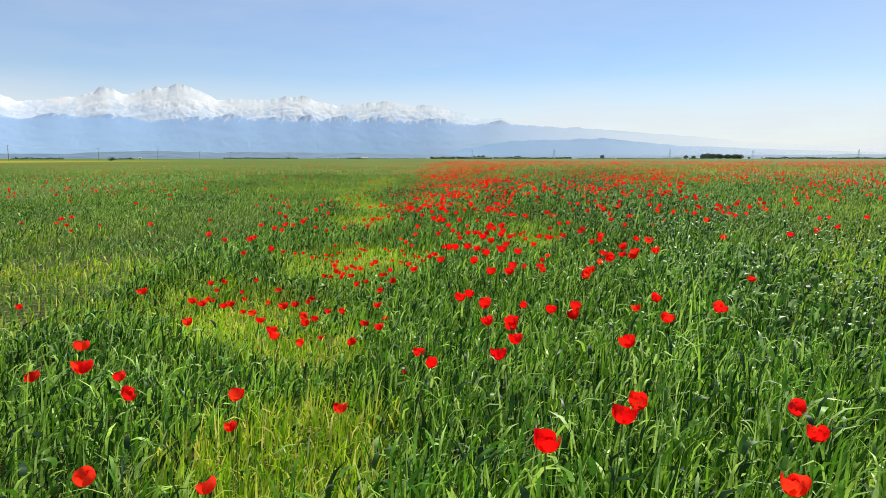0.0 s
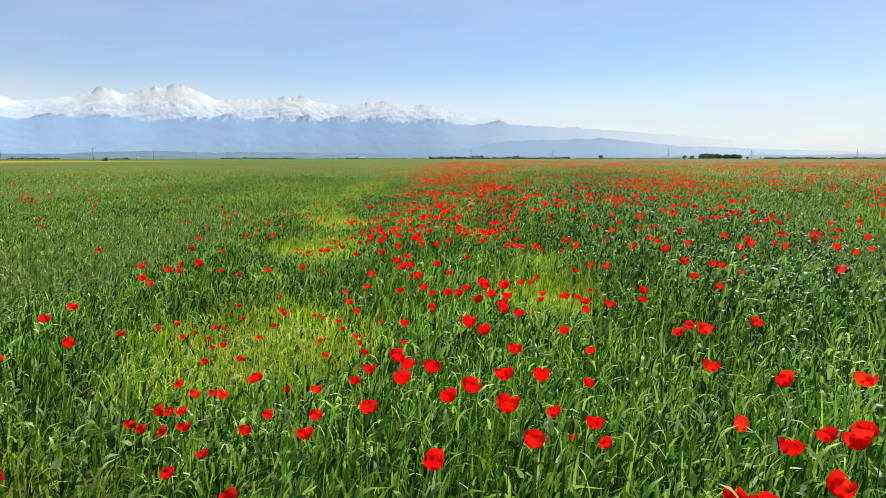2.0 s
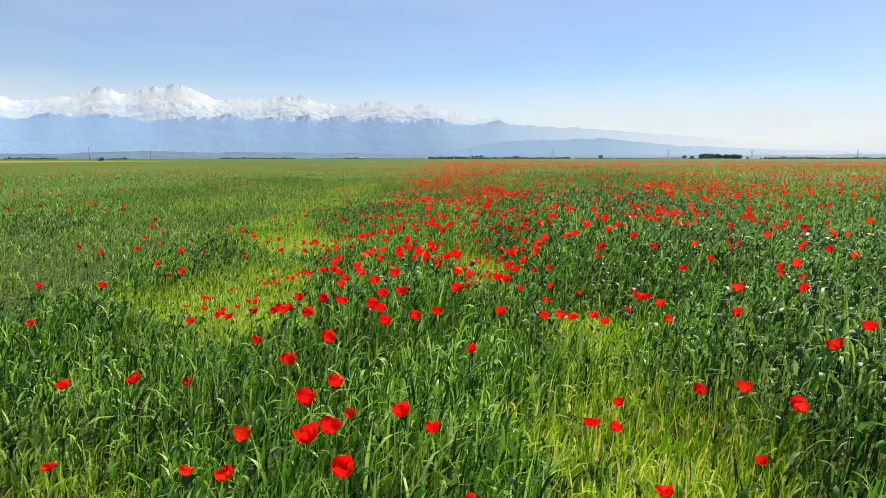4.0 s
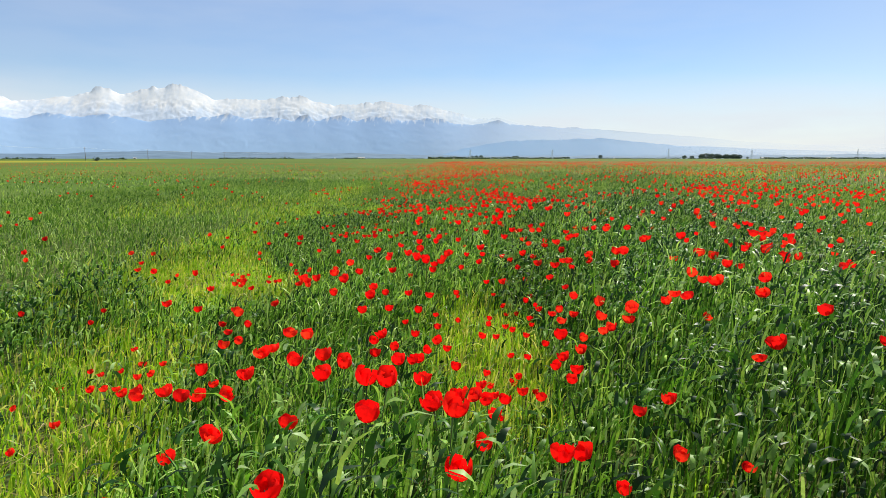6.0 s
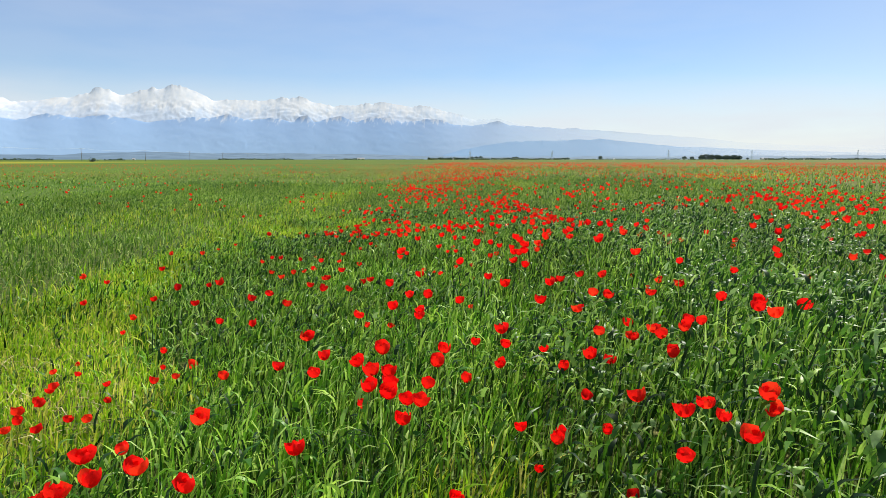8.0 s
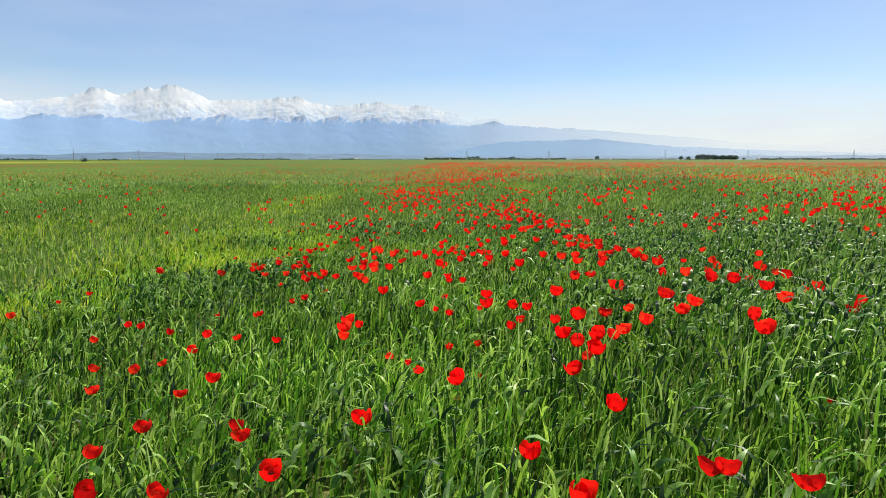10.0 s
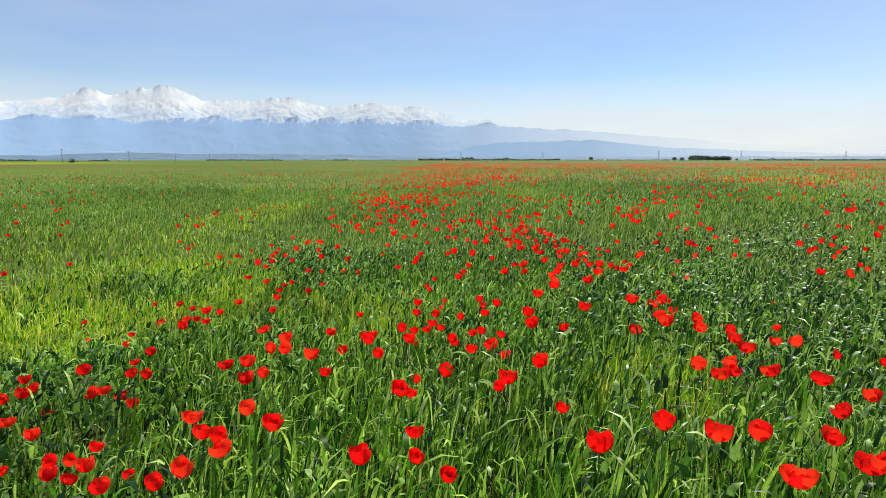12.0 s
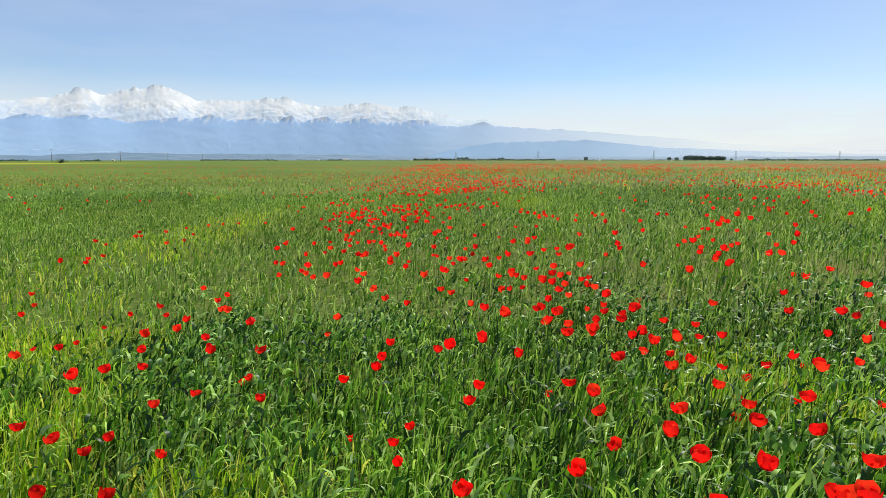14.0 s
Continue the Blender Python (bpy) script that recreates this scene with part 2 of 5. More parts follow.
M_hazed_snow = mountain_material("hazed_mountain_snow", (0.30, 0.41, 0.57), (0.45, 0.53, 0.64), (470.0, 560.0), thin=0.26, ends=(-300.0, 900.0))
# grey-blue of the hills is distance haze painted as base colour
M_hazed_hill = rough_material("hazed_hill", (0.06, 0.105, 0.155), (0.12, 0.185, 0.25), 0.012)
M_timber = rough_material("weathered_pole", (0.16, 0.14, 0.12), (0.28, 0.25, 0.22), 3, 0.85)
M_metal = rough_material("galvanised_steel", (0.42, 0.48, 0.54), (0.55, 0.60, 0.65), 2, 0.5)
M_glazed = rough_material("glazed_insulator", (0.5, 0.5, 0.48), (0.7, 0.7, 0.68), 30, 0.3)
M_bark = rough_material("bark", (0.07, 0.06, 0.05), (0.14, 0.12, 0.10), 4, 0.9)
# leaf green lightened and blued to imitate haze over the plain
M_hazed_leaf = leaf_material("hazed_tree_leaves", (0.05, 0.085, 0.07), (0.075, 0.12, 0.09), (0.10, 0.15, 0.11), 0.6, 0.2, 0.2, 0.02)
M_white_wall = rough_material("whitewashed_wall", (0.66, 0.65, 0.62), (0.8, 0.8, 0.78), 1.5, 0.9)
M_roof = rough_material("sheet_roof", (0.30, 0.30, 0.32), (0.45, 0.44, 0.44), 1.5, 0.7)
M_dark_pane = rough_material("dark_window", (0.03, 0.035, 0.04), (0.06, 0.065, 0.07), 2, 0.2)

# ---- mesh helpers ----


def mesh_from(name, verts, faces_flat, loop_tot, mat, smooth=False):
    """A mesh from numpy arrays: faces as flat indices and one corner count per face."""
    me = bpy.data.meshes.new(name)
    v = np.asarray(verts, np.float32).reshape(-1, 3)
    f = np.asarray(faces_flat, np.int32).ravel()
    tot = np.asarray(loop_tot, np.int32)
    me.vertices.add(len(v))
    me.vertices.foreach_set("co", v.ravel())
    me.loops.add(len(f))
    me.loops.foreach_set("vertex_index", f)
    me.polygons.add(len(tot))
    me.polygons.foreach_set("loop_start", np.concatenate(([0], np.cumsum(tot)[:-1])).astype(np.int32))
    me.polygons.foreach_set("loop_total", tot)
    if smooth:
        me.polygons.foreach_set("use_smooth", np.ones(len(tot), bool))
    me.update(calc_edges=True)
    me.materials.append(mat)
    return me


def grid_faces(r, c, wrap=False):
    i = np.arange(r * c).reshape(r, c)
    if wrap:
        i = np.concatenate([i, i[:, :1]], 1)
    return np.stack([i[:-1, :-1], i[:-1, 1:], i[1:, 1:], i[1:, :-1]], -1).reshape(-1, 4)


def grid_mesh(name, P, mat, smooth=True, wrap=False):
    """A sheet from an array of points [rows, columns, 3]; wrap closes each row to a ring."""
    q = grid_faces(*P.shape[:2], wrap)
    return mesh_from(name, P.reshape(-1, 3), q, np.full(len(q), 4), mat, smooth)


def repeated(name, unit, quads, place, mat, smooth=True):
    """One mesh of many copies of a small shape: place has one 3 x 4 matrix per copy."""
    u = np.concatenate([unit, np.ones((len(unit), 1))], 1)
    V = np.einsum("nij,kj->nki", place, u)
    q = np.asarray(quads)
    F = (q[None] + (np.arange(len(place)) * len(unit))[:, None, None]).reshape(-1, q.shape[1])
    return mesh_from(name, V, F, np.full(len(F), q.shape[1]), mat, smooth)


def part(name, me, parent, label="", at=None):
    """One mesh object as a part under a thing or a part."""
    ob = new(name, me)
    ob.parent = parent
    if at is not None:
        ob.matrix_local = at
    if label:
        tagged(ob, label)
    return ob


def bm_mesh(name, bm, mat, smooth=False):
    me = bpy.data.meshes.new(name)
    bm.to_mesh(me)
    bm.free()
    me.materials.append(mat)
    if smooth:
        me.polygons.foreach_set("use_smooth", np.ones(len(me.polygons), bool))
    return me


def tube(bm, pts, radii, sides=6):
    """A tapered tube along points, closed at both ends."""
    rings = []
    for k, (p, r) in enumerate(zip(pts, radii)):
        a, b = Vector(pts[max(k - 1, 0)]), Vector(pts[min(k + 1, len(pts) - 1)])
        q = (b - a).to_track_quat("Z", "Y")
        rings.append([bm.verts.new(Vector(p) + q @ Vector((r * math.cos(2 * math.pi * i / sides), r * math.sin(2 * math.pi * i / sides), 0))) for i in range(sides)])
    for lo, hi in zip(rings[:-1], rings[1:]):
        for i in range(sides):
            bm.faces.new((lo[i], lo[(i + 1) % sides], hi[(i + 1) % sides], hi[i]))
    bm.faces.new(rings[0][::-1])
    bm.faces.new(rings[-1])


def box(bm, size, at):
    bmesh.ops.create_cube(bm, size=1.0, matrix=Matrix.LocRotScale(at, None, size))


def lattice(i, j, seed):
    n = (i.astype(np.int64) * 374761393 + j.astype(np.int64) * 668265263 + seed * 144269507) & 0xFFFFFFFF
    n = ((n ^ (n >> 13)) * 1274126177) & 0xFFFFFFFF
    return ((n ^ (n >> 16)) & 0xFFFF) / 65535.0


def vnoise(x, y, seed=0):
    """Smooth noise between 0 and 1 on a unit grid."""
    i, j = np.floor(x), np.floor(y)
    u, v = x - i, y - j
    u, v = u * u * (3 - 2 * u), v * v * (3 - 2 * v)
    a, b = lattice(i, j, seed), lattice(i + 1, j, seed)
    c, d = lattice(i, j + 1, seed), lattice(i + 1, j + 1, seed)
    return (a * (1 - u) + b * u) * (1 - v) + (c * (1 - u) + d * u) * v


def fbm(x, y, seed=0, octaves=4, fall=0.5):
    s, a, tot = 0.0, 1.0, 0.0
    for o in range(octaves):
        s, tot = s + a * vnoise(x * 2 ** o, y * 2 ** o, seed + o), tot + a
        a *= fall
    return s / tot


# ---- ground: one sheet to the horizon ----
rad = np.concatenate(([0.0], np.geomspace(2, 4990, 90)))
ang = np.linspace(0, 2 * np.pi, 181)
R, A = np.meshgrid(rad, ang, indexing="ij")
rise = 0.22 * np.clip((R - 45) / 60, 0, 1)
ground = new("ground", grid_mesh("ground", np.stack([R * np.sin(A), R * np.cos(A) + 10, rise], -1)[:, ::-1], M_ground))
tagged(ground, "flat farm field, dry soil near, green and red crop far off", "ground", kind="structure")

# ---- mountains ----


def mountain(name, dist, depth, az, crest, mat, seed, spurs, rows=26, grain=0.42, smooth=True, reach=61):
    """A range along the horizon: crest gives the skyline's elevation in degrees over az, spurs how deep its gullies cut."""
    t = np.linspace(0, 1, rows)[:, None]
    a = np.radians(az)[None, :]
    k = np.exp(-np.linspace(-2.5, 2.5, reach) ** 2)
    broad = np.convolve(np.pad(crest, reach // 2, "edge"), k / k.sum(), "valid")
    line = broad[None, :] + (crest - broad)[None, :] * np.clip((t - 0.7) / 0.3, 0, 1) ** 7
    top = np.tan(np.radians(line)) * (dist + depth)
    u, w = az[None, :] * grain + 0 * t, 6.0 * grain * t + 0 * a
    u = u + 3.0 * (fbm(u * 0.7, w * 1.3, seed + 40, 3) - 0.5) + 0.9 * w * np.sign(vnoise(u * 0.3, 0 * u, seed + 60) - 0.5)
    ridge = sum(0.58 ** o * (1 - np.abs(2 * vnoise(u * 2 ** o, w * 0.8 * 2 ** o, seed + o) - 1)) for o in range(5)) / 2.2
    h = top * np.clip(t, 1e-4, 1) ** (0.95 + spurs * (0.6 - ridge))
    d = dist + depth * t + 0 * a
    return new(name, grid_mesh(name, np.stack([d * np.sin(a), d * np.cos(a), h], -1), mat, smooth))


def jagged(az, freq, seed):
    """Uneven rise and fall of a skyline, between about -1 and 1."""
    return 3.2 * (fbm(az * freq + 3 * vnoise(az * 0.4, az * 0, seed + 50), az * 0 + 0.37, seed, 6, 0.62) - 0.5)


az = np.concatenate([np.linspace(-85, -40, 100, endpoint=False), np.linspace(-40, 16, 520, endpoint=False), np.linspace(16, 85, 150)])
front_crest = np.interp(az, [-85, -50, -37, -36.2, -34.6, -33.4, -32.4, -31.0, -29.6, -28.6, -27.2, -25.6, -23.8, -22.2, -20.4, -19.0, -17.2, -15.2, -13.6, -12.8, -12.2, -11.6, -10.6, -9.2, -7.8, -6.6, -5.0, -3.2, -1.5, 0.2, 1.3, 3.2, 4.9, 5.4, 6.4, 9, 11.5, 15, 20, 23, 26, 31, 36.5, 50, 85],
                        [3.2, 3.5, 3.5, 3.3, 2.95, 3.4, 3.6, 3.35, 3.5, 3.65, 3.4, 3.05, 3.3, 3.55, 3.6, 3.9, 3.45, 3.75, 3.4, 3.85, 3.95, 3.25, 3.75, 3.85, 3.3, 3.85, 3.9, 3.4, 3.65, 3.6, 3.15, 3.1, 3.45, 3.55, 3.15, 2.95, 2.8, 2.6, 2.1, 1.85, 1.45, 1.15, 0.75, 0.6, 0.5])
front_crest = front_crest * (1 + 0.045 * jagged(az, 0.9, 9))
spur_crest = np.interp(az, [-85, -12, -1, 2, 6, 12, 14.6, 17, 21, 28, 36, 85], [0.0, 0.0, 0.0, 0.9, 1.6, 1.75, 1.9, 1.6, 1.15, 0.8, 0.5, 0.3]) * (1 + 0.05 * jagged(az, 0.9, 19))
back_crest = np.interp(az, [-85, -50, -37, -36, -34.8, -32.8, -31, -29.6, -29.2, -28.2, -27.2, -26.6, -25.2, -23.6, -22.8, -21.6, -20.7, -20.2, -19.2, -17.0, -14.2, -12.8, -11.6, -9.8, -8.4, -7.2, -4.8, -2.6, -1.4, 0.8, 3.0, 5.4, 7.0, 9, 11.3, 20, 85],
                       [4.5, 4.7, 4.5, 4.8, 4.45, 4.65, 4.8, 5.3, 5.75, 5.7, 5.3, 5.45, 5.75, 6.15, 6.2, 5.8, 5.4, 4.95, 5.25, 5.1, 5.35, 5.55, 5.2, 4.9, 4.85, 5.1, 5.2, 4.8, 4.9, 4.4, 3.75, 3.8, 3.3, 2.9, 2.4, 1.2, 0.8])
back_crest = back_crest * (1 + 0.045 * jagged(az, 1.1, 27))
tagged(mountain("mountain_range", 3900, 450, az, front_crest, M_hazed_mount, 1, 0.05, 34, 0.7, True, 61), "hazy blue mountain slopes far beyond the plain", "mountain", kind="structure")
tagged(mountain("mountain_spur", 3500, 300, az, spur_crest, M_hazed_spur, 5, 0.04, 8), "lower hazy pale blue spur before the high range", "mountain", kind="structure")
tagged(mountain("snowy_mountain_range", 4380, 480, az, back_crest, M_hazed_snow, 2, 0.19, 56, 1.5, False, 41), "snow-covered high peaks behind the hazy blue range", "mountain", kind="structure")
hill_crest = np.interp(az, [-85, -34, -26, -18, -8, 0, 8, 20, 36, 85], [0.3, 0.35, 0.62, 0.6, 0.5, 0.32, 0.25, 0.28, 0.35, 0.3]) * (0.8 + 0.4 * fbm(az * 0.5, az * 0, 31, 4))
tagged(mountain("foothills", 2700, 700, az, hill_crest, M_hazed_hill, 7, 0.1, 10), "low hazy grey-blue foothills at the plain's edge", "hill", kind="structure")

# ---- where the poppies of the walk stand: x, y, height of the flower ----
POPPY_ROW_A = [(0.29, 1.59, 0.66), (0.58, 1.83, 0.63), (0.73, 2.13, 0.55), (0.84, 2.62, 0.63), (0.35, 2.79, 0.59), (-0.06, 2.90, 0.43), (0.28, 2.95,
    0.46), (0.36, 3.09, 0.60), (0.38, 3.19, 0.54), (0.25, 3.19, 0.57), (-0.14, 3.23, 0.38), (0.73, 3.25, 0.59), (0.74, 3.29, 0.63), (0.25, 3.44,
    0.61), (-0.23, 3.48, 0.17), (0.68, 3.72, 0.50), (0.26, 3.74, 0.53), (0.57, 4.11, 0.43), (0.12, 4.18, 0.47), (0.19, 4.25, 0.48), (0.53, 4.67,
    0.57), (0.38, 4.73, 0.56), (0.27, 5.04, 0.59), (0.53, 5.36, 0.64), (0.63, 5.38, 0.49), (0.31, 5.46, 0.63), (0.94, 5.49, 0.42), (-0.27, 5.58,
    0.42), (0.93, 5.65, 0.43), (-0.03, 5.68, 0.49), (0.11, 5.71, 0.61), (0.42, 5.78, 0.55), (0.57, 5.84, 0.58)]
POPPY_ROW_B = [(0.80, 5.85, 0.39), (0.24, 5.90, 0.59), (0.92, 5.94, 0.22), (0.75, 5.96, 0.53), (0.12, 6.00, 0.57), (-0.14, 6.09, 0.45), (1.04, 6.18,
    0.40), (0.06, 6.24, 0.53), (-0.09, 6.26, 0.45), (0.67, 6.26, 0.56), (0.54, 6.67, 0.54), (0.45, 6.71, 0.58), (1.05, 6.93, 0.46), (0.79, 7.09,
    0.53), (0.71, 7.17, 0.54), (-0.25, 7.25, 0.21), (0.64, 7.39, 0.59), (0.72, 7.41, 0.52), (0.02, 7.46, 0.21), (0.76, 7.47, 0.56), (0.01, 7.53,
    0.34), (0.55, 7.53, 0.52), (0.61, 7.59, 0.61), (0.22, 7.60, 0.44), (0.75, 7.65, 0.60), (0.43, 7.94, 0.47), (0.34, 8.03, 0.46), (0.21, 8.07, 0.44),
    (1.07, 8.13, 0.17), (0.62, 8.16, 0.52), (0.13, 8.18, 0.47), (1.09, 8.30, 0.20), (-0.07, 8.31, 0.41)]
POPPY_ROW_C = [(0.50, 8.44, 0.41), (0.08, 8.49, 0.51), (-0.06, 8.61, 0.57), (-0.00, 8.67, 0.57), (0.24, 8.85, 0.55), (0.36, 8.91, 0.45), (-0.14, 8.93,
    0.57), (-0.05, 9.08, 0.58), (1.12, 9.32, 0.28), (1.12, 9.39, 0.25), (-0.18, 9.65, 0.60), (0.57, 10.00, 0.42), (0.07, 10.11, 0.56), (0.37, 10.25,
    0.58), (0.02, 10.30, 0.59), (0.77, 10.34, 0.56), (0.23, 10.37, 0.52), (-0.04, 10.41, 0.59), (0.14, 10.48, 0.66), (1.08, 10.53, 0.48), (-0.01,
    10.67, 0.60), (0.50, 10.70, 0.63), (-0.10, 11.06, 0.61), (0.03, 11.37, 0.61), (0.60, 11.41, 0.49), (0.53, 11.47, 0.61), (0.26, 11.59, 0.72),
    (0.52, 11.64, 0.72), (1.08, 11.71, 0.40), (0.31, 11.75, 0.77), (0.46, 11.76, 0.68), (0.89, 11.78, 0.49), (-0.04, 11.82, 0.58)]
POPPY_ROW_D = [(0.97, 11.85, 0.46), (0.63, 11.89, 0.47), (0.20, 12.00, 0.68), (0.11, 12.13, 0.69), (0.02, 12.16, 0.63), (0.70, 12.25, 0.42), (-0.01,
    12.33, 0.65), (0.63, 12.36, 0.46), (0.57, 12.36, 0.46), (0.69, 12.45, 0.40), (0.39, 12.55, 0.46), (0.79, 12.59, 0.34), (0.28, 12.67, 0.51), (0.97,
    12.69, 0.31), (0.78, 12.71, 0.19), (0.89, 12.73, 0.32), (1.15, 12.80, 0.36), (0.69, 12.82, 0.32), (0.33, 12.93, 0.42), (1.22, 12.99, 0.34), (0.41,
    13.00, 0.45), (1.11, 13.03, 0.35), (0.91, 13.04, 0.28), (0.78, 13.05, 0.17), (0.36, 13.09, 0.37), (0.57, 13.10, 0.32), (1.17, 13.12, 0.37), (0.74,
    13.16, 0.26), (0.11, 13.16, 0.38), (1.16, 13.19, 0.48), (1.04, 13.22, 0.12), (0.15, 13.23, 0.47), (0.21, 13.24, 0.39)]
POPPY_ROW_E = [(0.09, 13.30, 0.41), (0.78, 13.32, 0.12), (0.96, 13.40, 0.15), (0.46, 13.46, 0.36), (0.93, 13.47, 0.08), (0.32, 13.56, 0.37), (0.52,
    13.57, 0.27), (0.78, 13.64, 0.07), (1.17, 13.67, 0.27), (1.06, 13.72, 0.16), (0.95, 13.76, 0.16), (-0.05, 13.83, 0.46), (0.46, 13.90, 0.32),
    (0.87, 13.92, 0.24), (0.77, 13.95, 0.24), (0.99, 13.99, 0.27), (1.09, 14.02, 0.22), (0.10, 14.12, 0.40), (-0.03, 14.19, 0.48), (0.32, 14.21,
    0.36), (0.21, 14.34, 0.23), (1.19, 14.40, 0.19), (0.44, 14.44, 0.26), (-0.04, 14.45, 0.48), (0.86, 14.46, 0.18), (1.18, 14.48, 0.22), (0.05,
    14.48, 0.43), (1.00, 14.53, 0.14), (0.62, 14.53, 0.19), (1.26, 14.54, 0.28), (0.23, 14.60, 0.40), (0.39, 14.61, 0.38), (1.25, 14.63, 0.29)]
POPPY_ROW_F = [(0.89, 14.74, 0.15), (1.20, 14.83, 0.28), (0.08, 14.91, 0.53), (0.62, 14.95, 0.32), (1.14, 14.96, 0.13), (1.05, 14.97, 0.12), (0.63,
    15.02, 0.27), (1.04, 15.12, 0.16), (0.48, 15.29, 0.54), (0.41, 15.29, 0.46), (0.97, 15.35, 0.21), (1.05, 15.38, 0.33), (0.35, 15.41, 0.53), (0.42,
    15.42, 0.49), (0.26, 15.42, 0.55), (1.28, 15.44, 0.34), (0.50, 15.47, 0.54), (1.08, 15.47, 0.31), (0.34, 15.49, 0.54), (0.93, 15.60, 0.28), (0.24,
    15.64, 0.54), (0.32, 15.70, 0.51), (0.17, 15.76, 0.54), (0.55, 15.79, 0.53), (0.28, 15.87, 0.57), (1.32, 15.95, 0.51), (1.20, 15.99, 0.43), (0.70,
    16.06, 0.34), (0.58, 16.08, 0.50), (0.89, 16.18, 0.38), (1.15, 16.31, 0.42), (0.94, 16.37, 0.43), (0.77, 16.47, 0.41)]
POPPY_ROW_G = [(0.93, 16.48, 0.49), (0.43, 16.59, 0.54), (0.44, 16.73, 0.54), (1.24, 17.01, 0.54), (0.22, 17.17, 0.46), (0.33, 17.34, 0.50), (0.70,
    17.34, 0.46), (0.46, 17.40, 0.49), (1.39, 17.46, 0.57), (1.07, 17.71, 0.51), (0.14, 17.91, 0.47), (0.96, 17.93, 0.52), (1.30, 18.16, 0.58), (0.38,
    18.30, 0.47), (0.75, 18.51, 0.55), (1.26, 18.64, 0.54), (1.36, 18.65, 0.63), (1.39, 18.73, 0.67), (1.36, 18.98, 0.56), (1.35, 18.99, 0.69), (0.76,
    19.17, 0.18), (1.33, 19.22, 0.53), (1.45, 19.40, 0.59), (1.32, 19.41, 0.55), (0.92, 19.44, 0.20), (0.78, 19.57, 0.15), (0.49, 19.58, 0.24), (1.13,
    19.71, 0.56), (0.18, 19.73, 0.43), (0.74, 19.81, 0.26), (0.92, 19.82, 0.28), (1.14, 19.88, 0.38), (0.98, 19.88, 0.53)]
POPPY_ROW_H = [(1.43, 19.93, 0.60), (1.25, 19.94, 0.49), (0.75, 20.17, 0.39), (0.55, 20.25, 0.44), (0.28, 20.27, 0.53), (1.01, 20.28, 0.50), (1.02,
    20.59, 0.43), (0.73, 20.91, 0.33), (1.53, 20.98, 0.67), (1.34, 20.99, 0.60), (0.88, 21.11, 0.43), (0.58, 21.19, 0.46), (0.77, 21.31, 0.39), (0.24,
    21.37, 0.50), (0.76, 21.51, 0.39), (1.37, 21.64, 0.43), (1.16, 21.79, 0.51), (0.69, 21.81, 0.46), (0.73, 21.88, 0.40), (1.14, 21.89, 0.43), (1.33,
    21.98, 0.52), (0.89, 22.02, 0.46), (0.75, 22.06, 0.40), (0.30, 22.12, 0.42), (1.04, 22.38, 0.45), (1.15, 22.40, 0.47), (0.54, 22.40, 0.42), (1.40,
    22.58, 0.54), (0.46, 22.66, 0.42), (0.95, 22.67, 0.42), (1.26, 22.69, 0.31), (0.96, 22.72, 0.38), (0.69, 22.73, 0.40)]
POPPY_ROW_I = [(1.40, 22.74, 0.56), (1.24, 22.78, 0.41), (0.68, 22.82, 0.38), (0.46, 22.85, 0.39), (1.13, 22.86, 0.41), (0.41, 22.88, 0.37), (1.09,
    22.96, 0.37), (0.72, 22.99, 0.29), (0.71, 23.01, 0.37), (0.80, 23.04, 0.37), (0.63, 23.08, 0.37), (0.88, 23.19, 0.34), (0.83, 23.19, 0.37), (1.19,
    23.26, 0.42), (1.02, 23.27, 0.39), (1.29, 23.42, 0.45), (0.72, 23.47, 0.37), (1.18, 23.59, 0.44), (1.21, 23.64, 0.38), (0.72, 23.74, 0.38), (1.04,
    24.16, 0.50), (0.91, 24.18, 0.23), (1.45, 24.22, 0.53), (0.81, 24.82, 0.24), (0.78, 25.01, 0.24), (0.86, 25.05, 0.30), (1.15, 25.28, 0.33), (0.53,
    25.34, 0.10), (1.21, 25.36, 0.38), (0.46, 25.65, 0.31), (0.64, 25.75, 0.35), (1.07, 25.82, 0.46), (1.00, 25.82, 0.43)]
POPPY_ROW_J = [(0.67, 25.84, 0.38), (1.51, 25.97, 0.35), (0.70, 26.09, 0.39)]
OUTER_POPPY_ROW_A = [(0.91, 1.44, 0.61), (-0.69, 1.63, 0.50), (-1.05, 1.64, 0.53), (1.14, 1.72, 0.62), (-1.18, 2.12, 0.59), (1.33, 2.17, 0.53),
    (-0.82, 2.22, 0.54), (-0.90, 2.38, 0.33), (-1.51, 2.39, 0.59), (-0.47, 2.58, 0.33), (-1.48, 2.61, 0.47), (-1.79, 2.85, 0.54), (1.39, 2.94, 0.71),
    (1.26, 3.26, 0.57), (-1.06, 3.61, 0.36), (1.80, 3.73, 0.50), (-1.11, 3.75, 0.36), (-0.59, 3.77, 0.27), (-0.94, 3.79, 0.25), (1.27, 3.83, 0.48),
    (-0.44, 3.94, 0.32), (-1.74, 3.95, 0.35), (-1.25, 3.97, 0.36), (-0.95, 4.01, 0.33), (-0.56, 4.11, 0.30), (1.50, 4.13, 0.48), (-0.93, 4.19, 0.31),
    (-1.38, 4.20, 0.35), (-1.02, 4.24, 0.32), (-2.21, 4.31, 0.49), (-1.88, 4.36, 0.40), (-1.20, 4.37, 0.36), (-1.81, 4.38, 0.38)]
